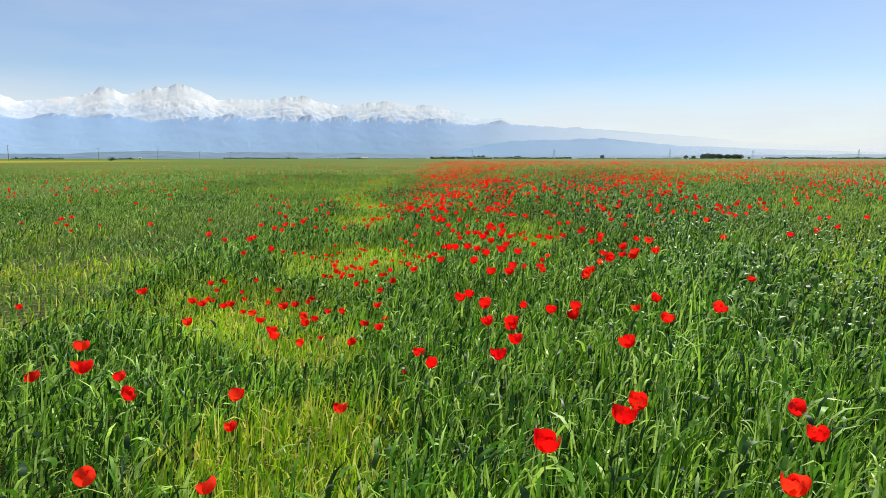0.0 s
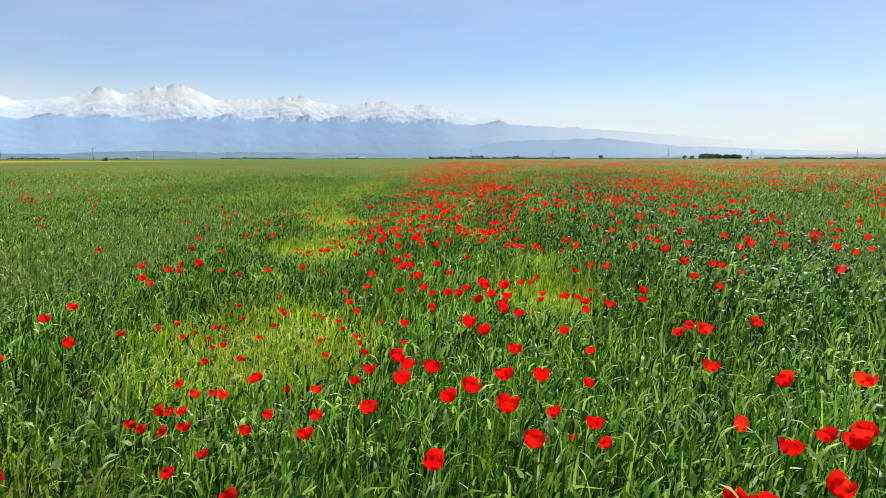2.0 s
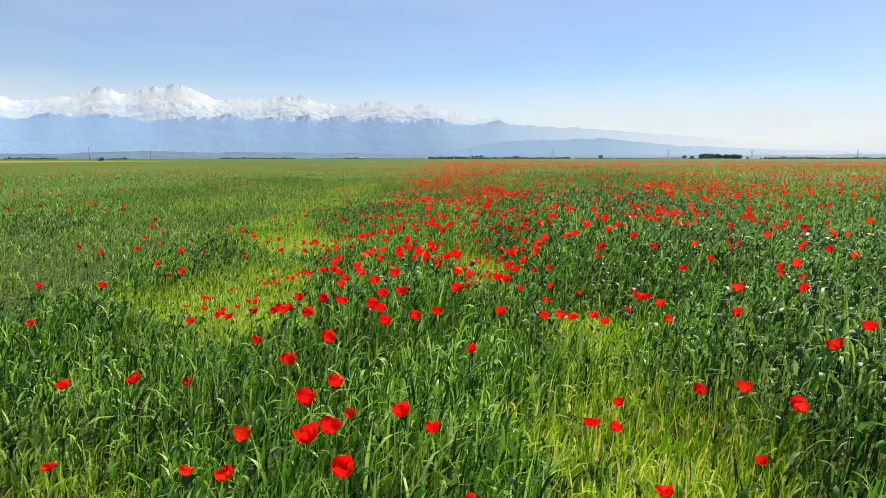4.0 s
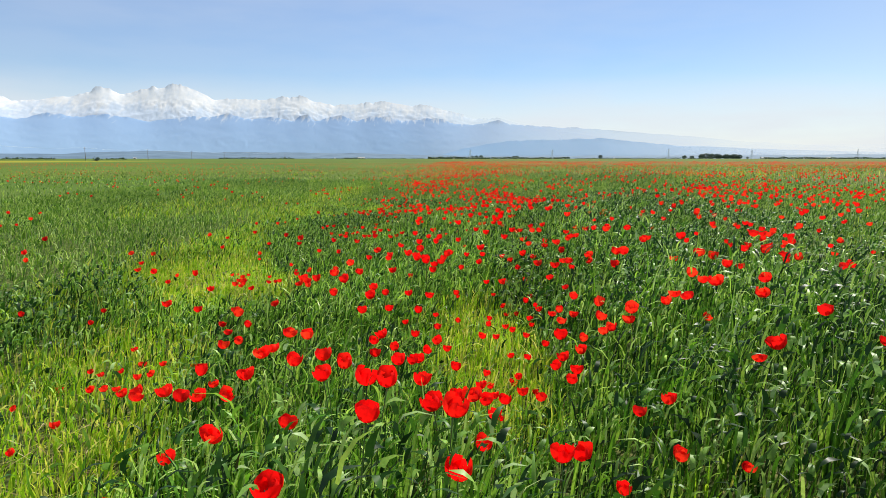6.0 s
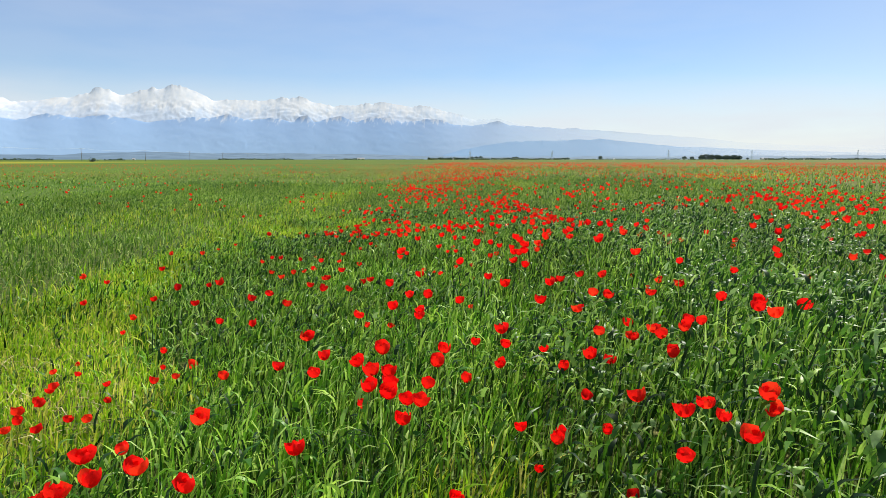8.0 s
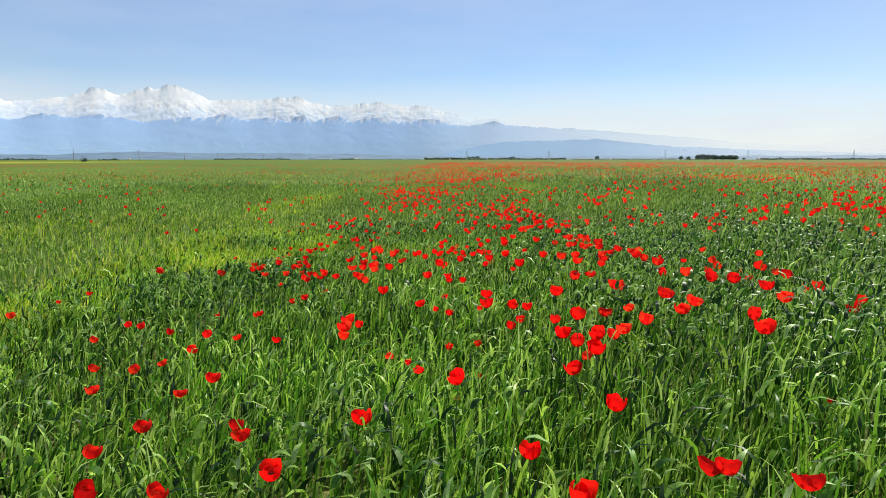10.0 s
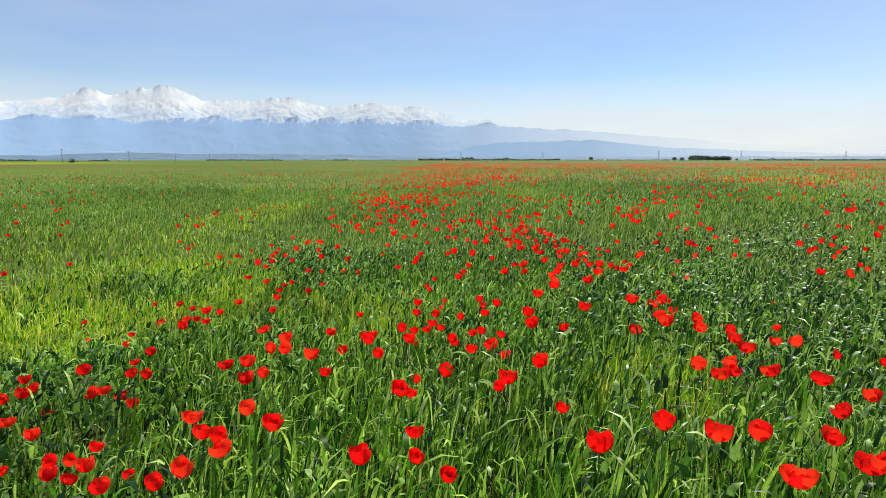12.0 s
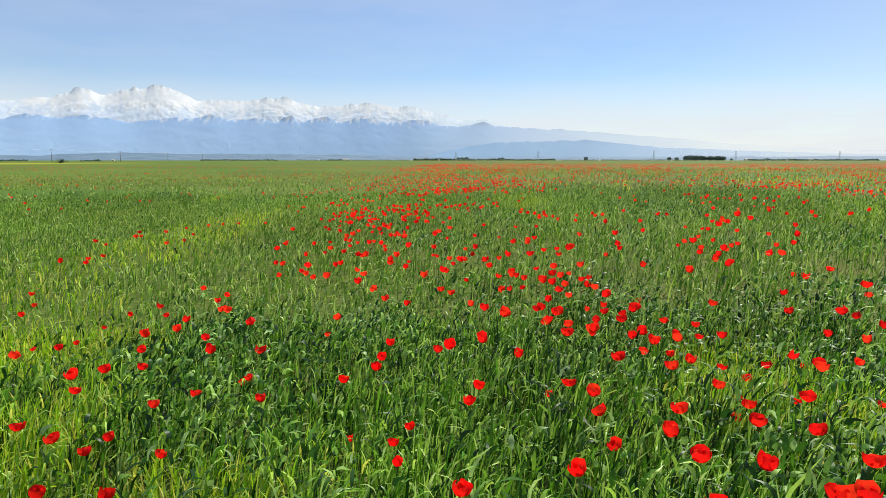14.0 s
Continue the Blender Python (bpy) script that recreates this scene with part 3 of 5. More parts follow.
OUTER_POPPY_ROW_B = [(-0.93, 4.41, 0.10), (-1.68, 4.48, 0.34), (-0.90, 4.52, 0.28), (-1.66, 4.54, 0.33), (-0.79, 4.56, 0.27), (2.41, 4.58, 0.53),
    (1.12, 4.62, 0.57), (-0.47, 4.66, 0.18), (-1.20, 4.68, 0.29), (1.35, 4.76, 0.67), (-3.52, 4.84, 0.23), (-0.55, 4.86, 0.24), (1.22, 4.87, 0.54),
    (1.23, 5.06, 0.46), (-1.17, 5.08, 0.22), (-1.75, 5.08, 0.13), (1.65, 5.09, 0.67), (1.64, 5.10, 0.62), (-0.55, 5.10, 0.32), (1.44, 5.13, 0.59),
    (1.56, 5.13, 0.63), (1.85, 5.15, 0.66), (-2.03, 5.16, 0.21), (-0.43, 5.17, 0.39), (-2.09, 5.20, 0.21), (-1.19, 5.26, 0.21), (-1.82, 5.34, 0.18),
    (1.87, 5.40, 0.72), (-1.64, 5.47, 0.11), (1.46, 5.48, 0.50), (-0.82, 5.51, 0.28), (-2.14, 5.51, 0.22), (-1.90, 5.53, 0.20)]
OUTER_POPPY_ROW_C = [(1.72, 5.66, 0.62), (-0.74, 5.69, 0.27), (-2.27, 5.71, 0.25), (2.72, 5.76, 0.70), (-0.61, 5.84, 0.31), (-2.18, 5.84, 0.25),
    (-0.30, 5.92, 0.35), (-1.03, 5.92, 0.27), (-0.93, 5.94, 0.28), (-1.13, 5.95, 0.27), (-0.54, 5.96, 0.33), (-1.90, 5.96, 0.23), (-1.21, 5.99, 0.27),
    (-1.11, 6.07, 0.30), (-1.08, 6.11, 0.28), (-1.05, 6.19, 0.25), (-0.36, 6.23, 0.35), (1.69, 6.27, 0.46), (-0.90, 6.33, 0.28), (-1.04, 6.34, 0.28),
    (1.68, 6.34, 0.64), (-0.95, 6.36, 0.28), (-0.74, 6.46, 0.33), (-2.19, 6.48, 0.43), (-1.19, 6.49, 0.28), (-0.79, 6.52, 0.29), (1.67, 6.66, 0.53),
    (-1.97, 6.76, 0.43), (-0.66, 6.80, 0.12), (1.80, 6.82, 0.53), (2.23, 6.86, 0.54), (1.23, 6.93, 0.33), (-2.55, 6.95, 0.51)]
OUTER_POPPY_ROW_D = [(-2.74, 6.96, 0.57), (-2.31, 7.07, 0.50), (-0.52, 7.24, 0.19), (1.69, 7.34, 0.56), (-1.14, 7.35, 0.13), (1.30, 7.41, 0.48),
    (-2.00, 7.41, 0.30), (-0.30, 7.43, 0.22), (-1.15, 7.43, 0.10), (2.28, 7.46, 0.63), (1.48, 7.47, 0.51), (1.52, 7.52, 0.49), (-2.40, 7.53, 0.47),
    (2.12, 7.53, 0.69), (-1.44, 7.61, 0.13), (-0.37, 7.66, 0.20), (-1.38, 7.68, 0.12), (1.81, 7.69, 0.55), (-1.73, 7.78, 0.16), (-1.55, 7.84, 0.13),
    (-0.68, 7.84, 0.11), (-1.17, 7.86, 0.13), (1.42, 7.93, 0.42), (-1.99, 7.94, 0.19), (2.53, 7.97, 0.69), (2.23, 7.98, 0.72), (-1.72, 8.00, 0.13),
    (-0.52, 8.01, 0.16), (-0.56, 8.04, 0.21), (-0.22, 8.09, 0.20), (-1.52, 8.10, 0.13), (1.41, 8.11, 0.40), (-1.61, 8.12, 0.14)]
OUTER_POPPY_ROW_E = [(-1.93, 8.15, 0.16), (1.33, 8.15, 0.40), (2.56, 8.15, 0.68), (-0.43, 8.20, 0.26), (1.32, 8.28, 0.37), (-0.81, 8.28, 0.20), (1.14,
    8.33, 0.33), (-1.18, 8.37, 0.08), (-0.77, 8.44, 0.14), (-0.53, 8.45, 0.27), (-2.31, 8.49, 0.44), (-1.50, 8.52, 0.10), (-1.14, 8.55, 0.14), (-1.59,
    8.65, 0.19), (-2.47, 8.67, 0.45), (2.34, 8.67, 0.72), (3.05, 8.69, 0.50), (1.23, 8.71, 0.29), (-1.22, 8.73, 0.13), (-0.41, 8.74, 0.35), (2.57,
    8.75, 0.76), (-1.15, 8.81, 0.09), (-0.39, 8.85, 0.45), (-0.64, 8.93, 0.26), (-2.26, 8.97, 0.46), (1.74, 8.99, 0.26), (2.38, 9.02, 0.74), (1.90,
    9.03, 0.49), (-2.42, 9.10, 0.45), (-1.33, 9.12, 0.17), (1.20, 9.27, 0.28), (1.82, 9.34, 0.45), (2.28, 9.39, 0.64)]
OUTER_POPPY_ROW_F = [(-0.32, 9.40, 0.57), (2.45, 9.43, 0.72), (-2.03, 9.46, 0.37), (-1.85, 9.53, 0.31), (1.30, 9.56, 0.28), (1.72, 9.58, 0.34),
    (-2.93, 9.59, 0.39), (2.83, 9.62, 0.76), (-1.22, 9.68, 0.36), (-1.60, 9.68, 0.33), (-2.54, 9.69, 0.40), (3.66, 9.87, 0.43), (-1.03, 9.90, 0.26),
    (-0.37, 10.03, 0.64), (-0.53, 10.06, 0.65), (-0.70, 10.11, 0.44), (2.21, 10.21, 0.58), (2.60, 10.21, 0.73), (-0.44, 10.31, 0.56), (-0.23, 10.31,
    0.64), (1.47, 10.47, 0.46), (-0.60, 10.52, 0.54), (-0.72, 10.55, 0.51), (1.28, 10.57, 0.46), (2.38, 10.57, 0.66), (1.93, 10.58, 0.44), (-0.39,
    10.59, 0.58), (1.21, 10.64, 0.46), (1.44, 10.64, 0.45), (-2.80, 10.66, 0.44), (-2.46, 10.71, 0.38), (-0.59, 10.72, 0.56), (-0.33, 10.94, 0.61)]
OUTER_POPPY_ROW_G = [(-1.45, 10.94, 0.33), (-1.00, 11.03, 0.39), (-1.21, 11.07, 0.33), (-1.31, 11.10, 0.33), (1.98, 11.15, 0.46), (1.93, 11.18, 0.46),
    (2.08, 11.19, 0.40), (-0.36, 11.30, 0.58), (1.23, 11.30, 0.40), (-1.36, 11.32, 0.29), (1.98, 11.58, 0.25), (-2.45, 11.60, 0.46), (-1.38, 11.72,
    0.24), (-1.22, 11.73, 0.28), (2.48, 11.73, 0.58), (-0.44, 11.79, 0.47), (2.09, 11.80, 0.36), (-0.31, 11.88, 0.52), (1.72, 12.02, 0.15), (1.39,
    12.02, 0.36), (-1.80, 12.05, 0.14), (1.67, 12.05, 0.29), (1.27, 12.14, 0.48), (-2.03, 12.22, 0.12), (-1.69, 12.23, 0.08), (1.42, 12.24, 0.49),
    (-0.42, 12.29, 0.50), (2.98, 12.31, 0.56), (-0.65, 12.39, 0.44), (1.98, 12.44, 0.67), (-1.95, 12.46, 0.15), (2.49, 12.48, 0.66), (-0.77, 12.50,
    0.42)]
OUTER_POPPY_ROW_H = [(-0.62, 12.51, 0.40), (-0.81, 12.52, 0.09), (-0.93, 12.54, 0.38), (-1.56, 12.58, 0.08), (1.97, 12.59, 0.55), (-0.37, 12.65,
    0.56), (-1.99, 12.65, 0.09), (-0.97, 12.65, 0.36), (-0.45, 12.66, 0.44), (-0.23, 12.69, 0.50), (-0.71, 12.74, 0.43), (2.38, 12.77, 0.73), (-0.35,
    12.77, 0.54), (-0.68, 12.83, 0.33), (-1.17, 12.87, 0.26), (-1.56, 12.90, 0.07), (-0.22, 12.95, 0.55), (1.47, 12.96, 0.63), (2.19, 13.01, 0.77),
    (1.51, 13.03, 0.68), (-1.89, 13.06, 0.09), (-0.34, 13.07, 0.53), (1.98, 13.09, 0.82), (-1.46, 13.20, 0.15), (1.46, 13.22, 0.51), (-0.77, 13.22,
    0.41), (1.89, 13.23, 0.70), (1.78, 13.25, 0.66), (-1.22, 13.26, 0.22), (-1.43, 13.27, 0.12), (1.30, 13.27, 0.36), (-1.60, 13.29, 0.11), (2.37,
    13.30, 0.79)]
OUTER_POPPY_ROW_I = [(-1.35, 13.36, 0.16), (2.03, 13.37, 0.76), (1.88, 13.39, 0.67), (1.46, 13.39, 0.44), (1.35, 13.44, 0.38), (-1.88, 13.46, 0.04),
    (-0.77, 13.47, 0.36), (-1.25, 13.49, 0.20), (1.48, 13.55, 0.49), (-1.69, 13.57, 0.10), (-1.56, 13.58, 0.12), (-1.79, 13.63, 0.10), (2.32, 13.67,
    0.80), (2.12, 13.76, 0.73), (-1.18, 13.76, 0.10), (1.29, 13.78, 0.40), (-0.88, 13.79, 0.45), (-1.54, 13.81, 0.08), (-0.96, 13.85, 0.30), (1.57,
    13.92, 0.49), (1.40, 13.93, 0.40), (1.31, 13.97, 0.42), (2.72, 13.98, 0.84), (1.26, 14.00, 0.39), (-0.88, 14.00, 0.31), (-1.70, 14.02, 0.12),
    (-2.85, 14.06, 0.37), (2.15, 14.12, 0.76), (1.44, 14.12, 0.49), (2.37, 14.21, 0.79), (-2.12, 14.22, 0.26), (-2.63, 14.23, 0.32), (-1.15, 14.25,
    0.24)]
OUTER_POPPY_ROW_J = [(2.49, 14.25, 0.76), (1.78, 14.30, 0.69), (1.84, 14.30, 0.79), (-0.32, 14.30, 0.47), (-1.06, 14.31, 0.33), (-0.76, 14.33, 0.39),
    (1.80, 14.34, 0.78), (-0.25, 14.44, 0.55), (2.05, 14.49, 0.85), (-0.16, 14.62, 0.57), (-2.26, 14.65, 0.24), (1.50, 14.69, 0.43), (-0.67, 14.72,
    0.46), (-0.63, 14.73, 0.48), (2.17, 14.77, 0.83), (-0.55, 14.80, 0.48), (-0.40, 14.80, 0.53), (1.55, 14.80, 0.63), (2.51, 14.91, 0.82), (1.43,
    15.01, 0.45), (-0.72, 15.04, 0.44), (-0.32, 15.09, 0.56), (1.81, 15.12, 0.58), (1.80, 15.18, 0.62), (1.59, 15.22, 0.56), (1.67, 15.24, 0.49),
    (1.52, 15.25, 0.51), (-0.74, 15.34, 0.31), (1.40, 15.43, 0.50), (-2.43, 15.58, 0.41), (-1.48, 15.68, 0.23), (2.10, 15.69, 0.79), (-1.11, 15.71,
    0.27)]
OUTER_POPPY_ROW_K = [(-0.04, 15.71, 0.50), (-1.23, 15.76, 0.25), (-1.50, 15.78, 0.23), (1.69, 15.83, 0.56), (-0.24, 15.85, 0.48), (-1.88, 15.89,
    0.16), (1.85, 15.89, 0.70), (1.76, 15.90, 0.68), (1.66, 15.90, 0.63), (2.37, 15.91, 0.78), (2.16, 15.95, 0.76), (1.82, 15.97, 0.69), (1.43, 15.98,
    0.47), (-0.04, 16.01, 0.48), (2.20, 16.02, 0.78), (1.67, 16.04, 0.62), (1.57, 16.05, 0.58), (1.40, 16.09, 0.59), (-1.64, 16.13, 0.18), (-2.33,
    16.18, 0.23), (-0.64, 16.20, 0.30), (-1.28, 16.20, 0.16), (1.59, 16.21, 0.60), (2.12, 16.27, 0.73), (-0.95, 16.30, 0.26), (-1.10, 16.34, 0.22),
    (-0.22, 16.40, 0.48), (-1.41, 16.41, 0.17), (-1.75, 16.42, 0.13), (-2.89, 16.55, 0.30), (-1.16, 16.59, 0.21), (1.59, 16.62, 0.67), (-1.72, 16.64,
    0.15)]
OUTER_POPPY_ROW_L = [(-1.93, 16.73, 0.13), (1.44, 16.74, 0.55), (1.53, 16.76, 0.65), (-1.29, 16.88, 0.22), (2.48, 16.89, 0.77), (1.96, 16.93, 0.61),
    (-0.01, 16.99, 0.45), (-1.97, 17.06, 0.07), (-1.01, 17.16, 0.35), (2.26, 17.19, 0.62), (-0.56, 17.29, 0.45), (2.17, 17.33, 0.61), (-1.80, 17.34,
    0.21), (1.76, 17.37, 0.65), (-0.72, 17.40, 0.50), (-0.90, 17.53, 0.43), (-1.35, 17.58, 0.38), (1.64, 17.58, 0.61), (-1.57, 17.77, 0.46), (-0.41,
    17.81, 0.45), (1.54, 17.82, 0.52), (-0.20, 17.84, 0.44), (-1.84, 17.94, 0.33), (2.19, 17.97, 0.72), (-2.53, 18.11, 0.25), (-0.58, 18.17, 0.40),
    (-0.06, 18.22, 0.44), (-0.45, 18.30, 0.44), (-0.15, 18.44, 0.37), (2.03, 18.55, 0.75), (1.53, 18.56, 0.78), (1.49, 18.70, 0.70), (1.79, 18.71,
    0.83)]
OUTER_POPPY_ROW_M = [(2.11, 18.79, 0.74), (-0.43, 18.94, 0.39), (2.25, 18.95, 0.84), (1.85, 18.96, 0.73), (-0.61, 18.97, 0.30), (1.53, 18.98, 0.59),
    (-1.05, 18.99, 0.31), (2.43, 19.10, 0.75), (1.65, 19.13, 0.69), (1.86, 19.17, 0.75), (2.08, 19.18, 0.84), (2.23, 19.21, 0.83), (1.86, 19.24,
    0.74), (-1.01, 19.32, 0.29), (0.15, 19.34, 0.53), (-1.26, 19.36, 0.29), (0.12, 19.50, 0.43), (-0.93, 19.50, 0.27), (2.11, 19.54, 0.80), (1.66,
    19.58, 0.55), (1.75, 19.70, 0.69), (2.07, 19.80, 0.74), (-0.60, 19.81, 0.33), (0.10, 19.82, 0.44), (1.80, 19.85, 0.65), (2.06, 19.88, 0.80),
    (-0.83, 19.91, 0.32), (-1.08, 19.92, 0.33), (-0.39, 19.92, 0.28), (1.67, 20.00, 0.70), (3.25, 20.07, 0.58), (-1.34, 20.10, 0.32), (-1.47, 20.17,
    0.31)]
OUTER_POPPY_ROW_N = [(2.13, 20.31, 0.75), (1.83, 20.34, 0.71), (-0.67, 20.42, 0.31), (-0.31, 20.44, 0.44), (-0.66, 20.51, 0.30), (1.68, 20.54, 0.58),
    (0.12, 20.56, 0.54), (1.91, 20.59, 0.74), (1.74, 20.64, 0.68), (1.95, 20.68, 0.69), (-1.07, 20.76, 0.22), (2.24, 20.85, 0.69), (-2.37, 20.85,
    0.31), (1.98, 20.87, 0.67), (1.77, 20.89, 0.68), (1.66, 20.91, 0.67), (-2.17, 20.93, 0.36), (-0.16, 20.94, 0.50), (0.00, 20.94, 0.51), (2.10,
    21.00, 0.69), (-0.31, 21.04, 0.47), (-0.28, 21.08, 0.49), (0.01, 21.11, 0.46), (0.13, 21.12, 0.53), (-0.44, 21.13, 0.43), (-0.38, 21.15, 0.47),
    (2.31, 21.17, 0.67), (0.10, 21.19, 0.54), (-0.32, 21.21, 0.49), (-0.49, 21.22, 0.43), (1.84, 21.26, 0.72), (0.02, 21.27, 0.51), (-0.71, 21.29,
    0.36)]
OUTER_POPPY_ROW_O = [(2.25, 21.34, 0.67), (2.12, 21.42, 0.67), (1.96, 21.43, 0.68), (-0.70, 21.45, 0.42), (1.85, 21.46, 0.68), (-0.11, 21.50, 0.47),
    (0.10, 21.51, 0.50), (2.03, 21.56, 0.65), (-0.95, 21.66, 0.38), (-1.90, 21.67, 0.42), (2.19, 21.74, 0.66), (-1.42, 21.81, 0.36), (2.21, 21.89,
    0.65), (-1.14, 21.90, 0.38), (2.06, 21.91, 0.70), (0.05, 21.92, 0.49), (-0.69, 21.93, 0.41), (-0.74, 21.94, 0.40), (-1.11, 21.98, 0.38), (-0.60,
    22.01, 0.31), (-1.07, 22.02, 0.38), (-0.07, 22.04, 0.42), (-0.69, 22.09, 0.32), (-0.06, 22.09, 0.49), (2.31, 22.12, 0.62), (-1.19, 22.14, 0.38),
    (-0.68, 22.17, 0.40), (0.01, 22.21, 0.51), (2.01, 22.21, 0.65), (0.08, 22.22, 0.51), (0.20, 22.22, 0.48), (-1.17, 22.24, 0.16), (1.88, 22.25,
    0.59)]
OUTER_POPPY_ROW_P = [(3.23, 22.27, 0.40), (-0.98, 22.28, 0.38), (-0.25, 22.28, 0.41), (2.22, 22.33, 0.63), (-0.69, 22.35, 0.33), (2.05, 22.37, 0.64),
    (0.04, 22.39, 0.51), (-0.82, 22.49, 0.35), (2.79, 22.53, 0.44), (-0.77, 22.58, 0.38), (1.98, 22.62, 0.67), (-0.16, 22.68, 0.48), (0.21, 22.86,
    0.41), (2.99, 22.87, 0.42), (2.49, 22.88, 0.48), (1.67, 22.97, 0.40), (1.81, 23.04, 0.52), (2.19, 23.20, 0.53), (-1.23, 23.20, 0.23), (-0.85,
    23.22, 0.35), (2.33, 23.22, 0.49), (-0.86, 23.22, 0.36), (-0.72, 23.28, 0.37), (1.68, 23.34, 0.60), (-0.82, 23.37, 0.36), (-1.29, 23.41, 0.24),
    (-0.76, 23.41, 0.41), (2.56, 23.42, 0.39), (1.95, 23.42, 0.62), (-0.93, 23.47, 0.33), (-1.64, 23.47, 0.18), (-0.69, 23.48, 0.38), (2.50, 23.49,
    0.45)]
OUTER_POPPY_ROW_Q = [(2.54, 23.49, 0.44), (-0.33, 23.54, 0.38), (1.62, 23.63, 0.48), (2.52, 23.63, 0.48), (-0.64, 23.74, 0.39), (-1.25, 23.78, 0.23),
    (3.11, 23.80, 0.18), (3.87, 23.81, 0.59), (-0.37, 23.82, 0.41), (2.13, 23.83, 0.66), (0.26, 23.84, 0.26), (1.77, 23.86, 0.54), (-1.35, 23.92,
    0.17), (1.79, 23.97, 0.55), (2.17, 23.97, 0.57), (2.00, 24.09, 0.61), (3.71, 24.14, 0.26), (-2.07, 24.18, 0.12), (2.45, 24.21, 0.55), (-1.20,
    24.25, 0.21), (1.80, 24.33, 0.61), (1.92, 24.34, 0.51), (-1.37, 24.39, 0.21), (-1.61, 24.46, 0.20), (-0.27, 24.47, 0.31), (2.41, 24.47, 0.54),
    (-0.53, 24.48, 0.32), (1.65, 24.49, 0.48), (-1.40, 24.50, 0.20), (2.26, 24.58, 0.53), (1.69, 24.78, 0.49), (-0.20, 24.79, 0.31), (2.05, 24.84,
    0.47)]
OUTER_POPPY_ROW_R = [(-0.57, 24.88, 0.28), (3.45, 24.90, 0.17), (-0.77, 24.97, 0.30), (2.45, 24.99, 0.42), (-0.54, 25.02, 0.28), (-0.96, 25.04, 0.33),
    (2.34, 25.09, 0.48), (2.13, 25.11, 0.57), (1.75, 25.12, 0.44), (2.51, 25.21, 0.26), (-0.41, 25.21, 0.36), (3.29, 25.25, 0.30), (2.86, 25.27,
    0.31), (-0.87, 25.35, 0.38), (1.69, 25.37, 0.39), (0.06, 25.41, 0.30), (1.97, 25.44, 0.51), (2.65, 25.46, 0.26), (2.40, 25.51, 0.46), (-0.33,
    25.51, 0.29), (-1.02, 25.58, 0.38), (2.78, 25.62, 0.31), (-0.89, 25.67, 0.38), (-0.68, 25.68, 0.39), (3.55, 25.77, 0.34), (-0.16, 25.79, 0.24),
    (2.27, 25.88, 0.39), (-0.15, 25.88, 0.24), (2.35, 25.93, 0.44), (-0.83, 25.99, 0.39), (2.52, 26.05, 0.31), (3.40, 26.06, 0.22), (1.84, 26.07,
    0.46)]
OUTER_POPPY_ROW_S = [(3.56, 26.08, 0.43), (2.32, 26.24, 0.38), (2.86, 26.40, 0.32), (1.85, 26.46, 0.49), (2.89, 26.53, 0.37), (0.22, 26.56, 0.31),
    (3.64, 26.63, 0.44), (2.25, 26.64, 0.45), (-1.97, 26.71, 0.17), (-1.77, 26.90, 0.15), (-1.22, 27.25, 0.28), (-1.76, 27.28, 0.17), (-2.46, 27.33,
    0.27), (0.77, 27.35, 0.34), (2.35, 27.49, 0.47), (2.81, 27.50, 0.31), (-1.40, 27.52, 0.29), (-1.69, 27.60, 0.20), (1.16, 27.61, 0.38), (-0.94,
    27.67, 0.30), (4.70, 27.75, 0.55), (1.07, 27.88, 0.35), (1.61, 27.92, 0.47), (-0.97, 28.02, 0.28), (-1.23, 28.12, 0.32), (-2.92, 28.18, 0.26),
    (-0.22, 28.41, 0.37), (-0.75, 29.32, 0.35)]
places = POPPY_ROW_A + POPPY_ROW_B + POPPY_ROW_C + POPPY_ROW_D + POPPY_ROW_E + POPPY_ROW_F + POPPY_ROW_G + POPPY_ROW_H + POPPY_ROW_I + POPPY_ROW_J
outer_places = OUTER_POPPY_ROW_A + OUTER_POPPY_ROW_B + OUTER_POPPY_ROW_C + OUTER_POPPY_ROW_D + OUTER_POPPY_ROW_E + OUTER_POPPY_ROW_F + OUTER_POPPY_ROW_G + OUTER_POPPY_ROW_H + OUTER_POPPY_ROW_I + OUTER_POPPY_ROW_J + OUTER_POPPY_ROW_K + OUTER_POPPY_ROW_L + OUTER_POPPY_ROW_M + OUTER_POPPY_ROW_N + OUTER_POPPY_ROW_O + OUTER_POPPY_ROW_P + OUTER_POPPY_ROW_Q + OUTER_POPPY_ROW_R + OUTER_POPPY_ROW_S
known = np.array(places + outer_places)

# ---- the lie of the crop ----
# thin pale patches: x, y, half width, half length
PALE = [(1.35, 9.5, 0.55, 1.0), (-1.35, 12.0, 0.55, 1.1), (-0.9, 7.9, 0.70, 0.9), (0.8, 14.2, 0.42, 1.1), (0.82, 13.1, 0.30, 0.6),
        (-2.6, 17.2, 0.7, 1.2), (-0.7, 2.6, 0.5, 0.7), (-0.95, 4.1, 0.45, 0.5),
        (-4.7, 7.2, 1.2, 1.0), (-1.75, 5.1, 0.6, 0.7), (1.57, 11.3, 0.40, 0.7), (-1.75, 16.2, 0.7, 0.8)]
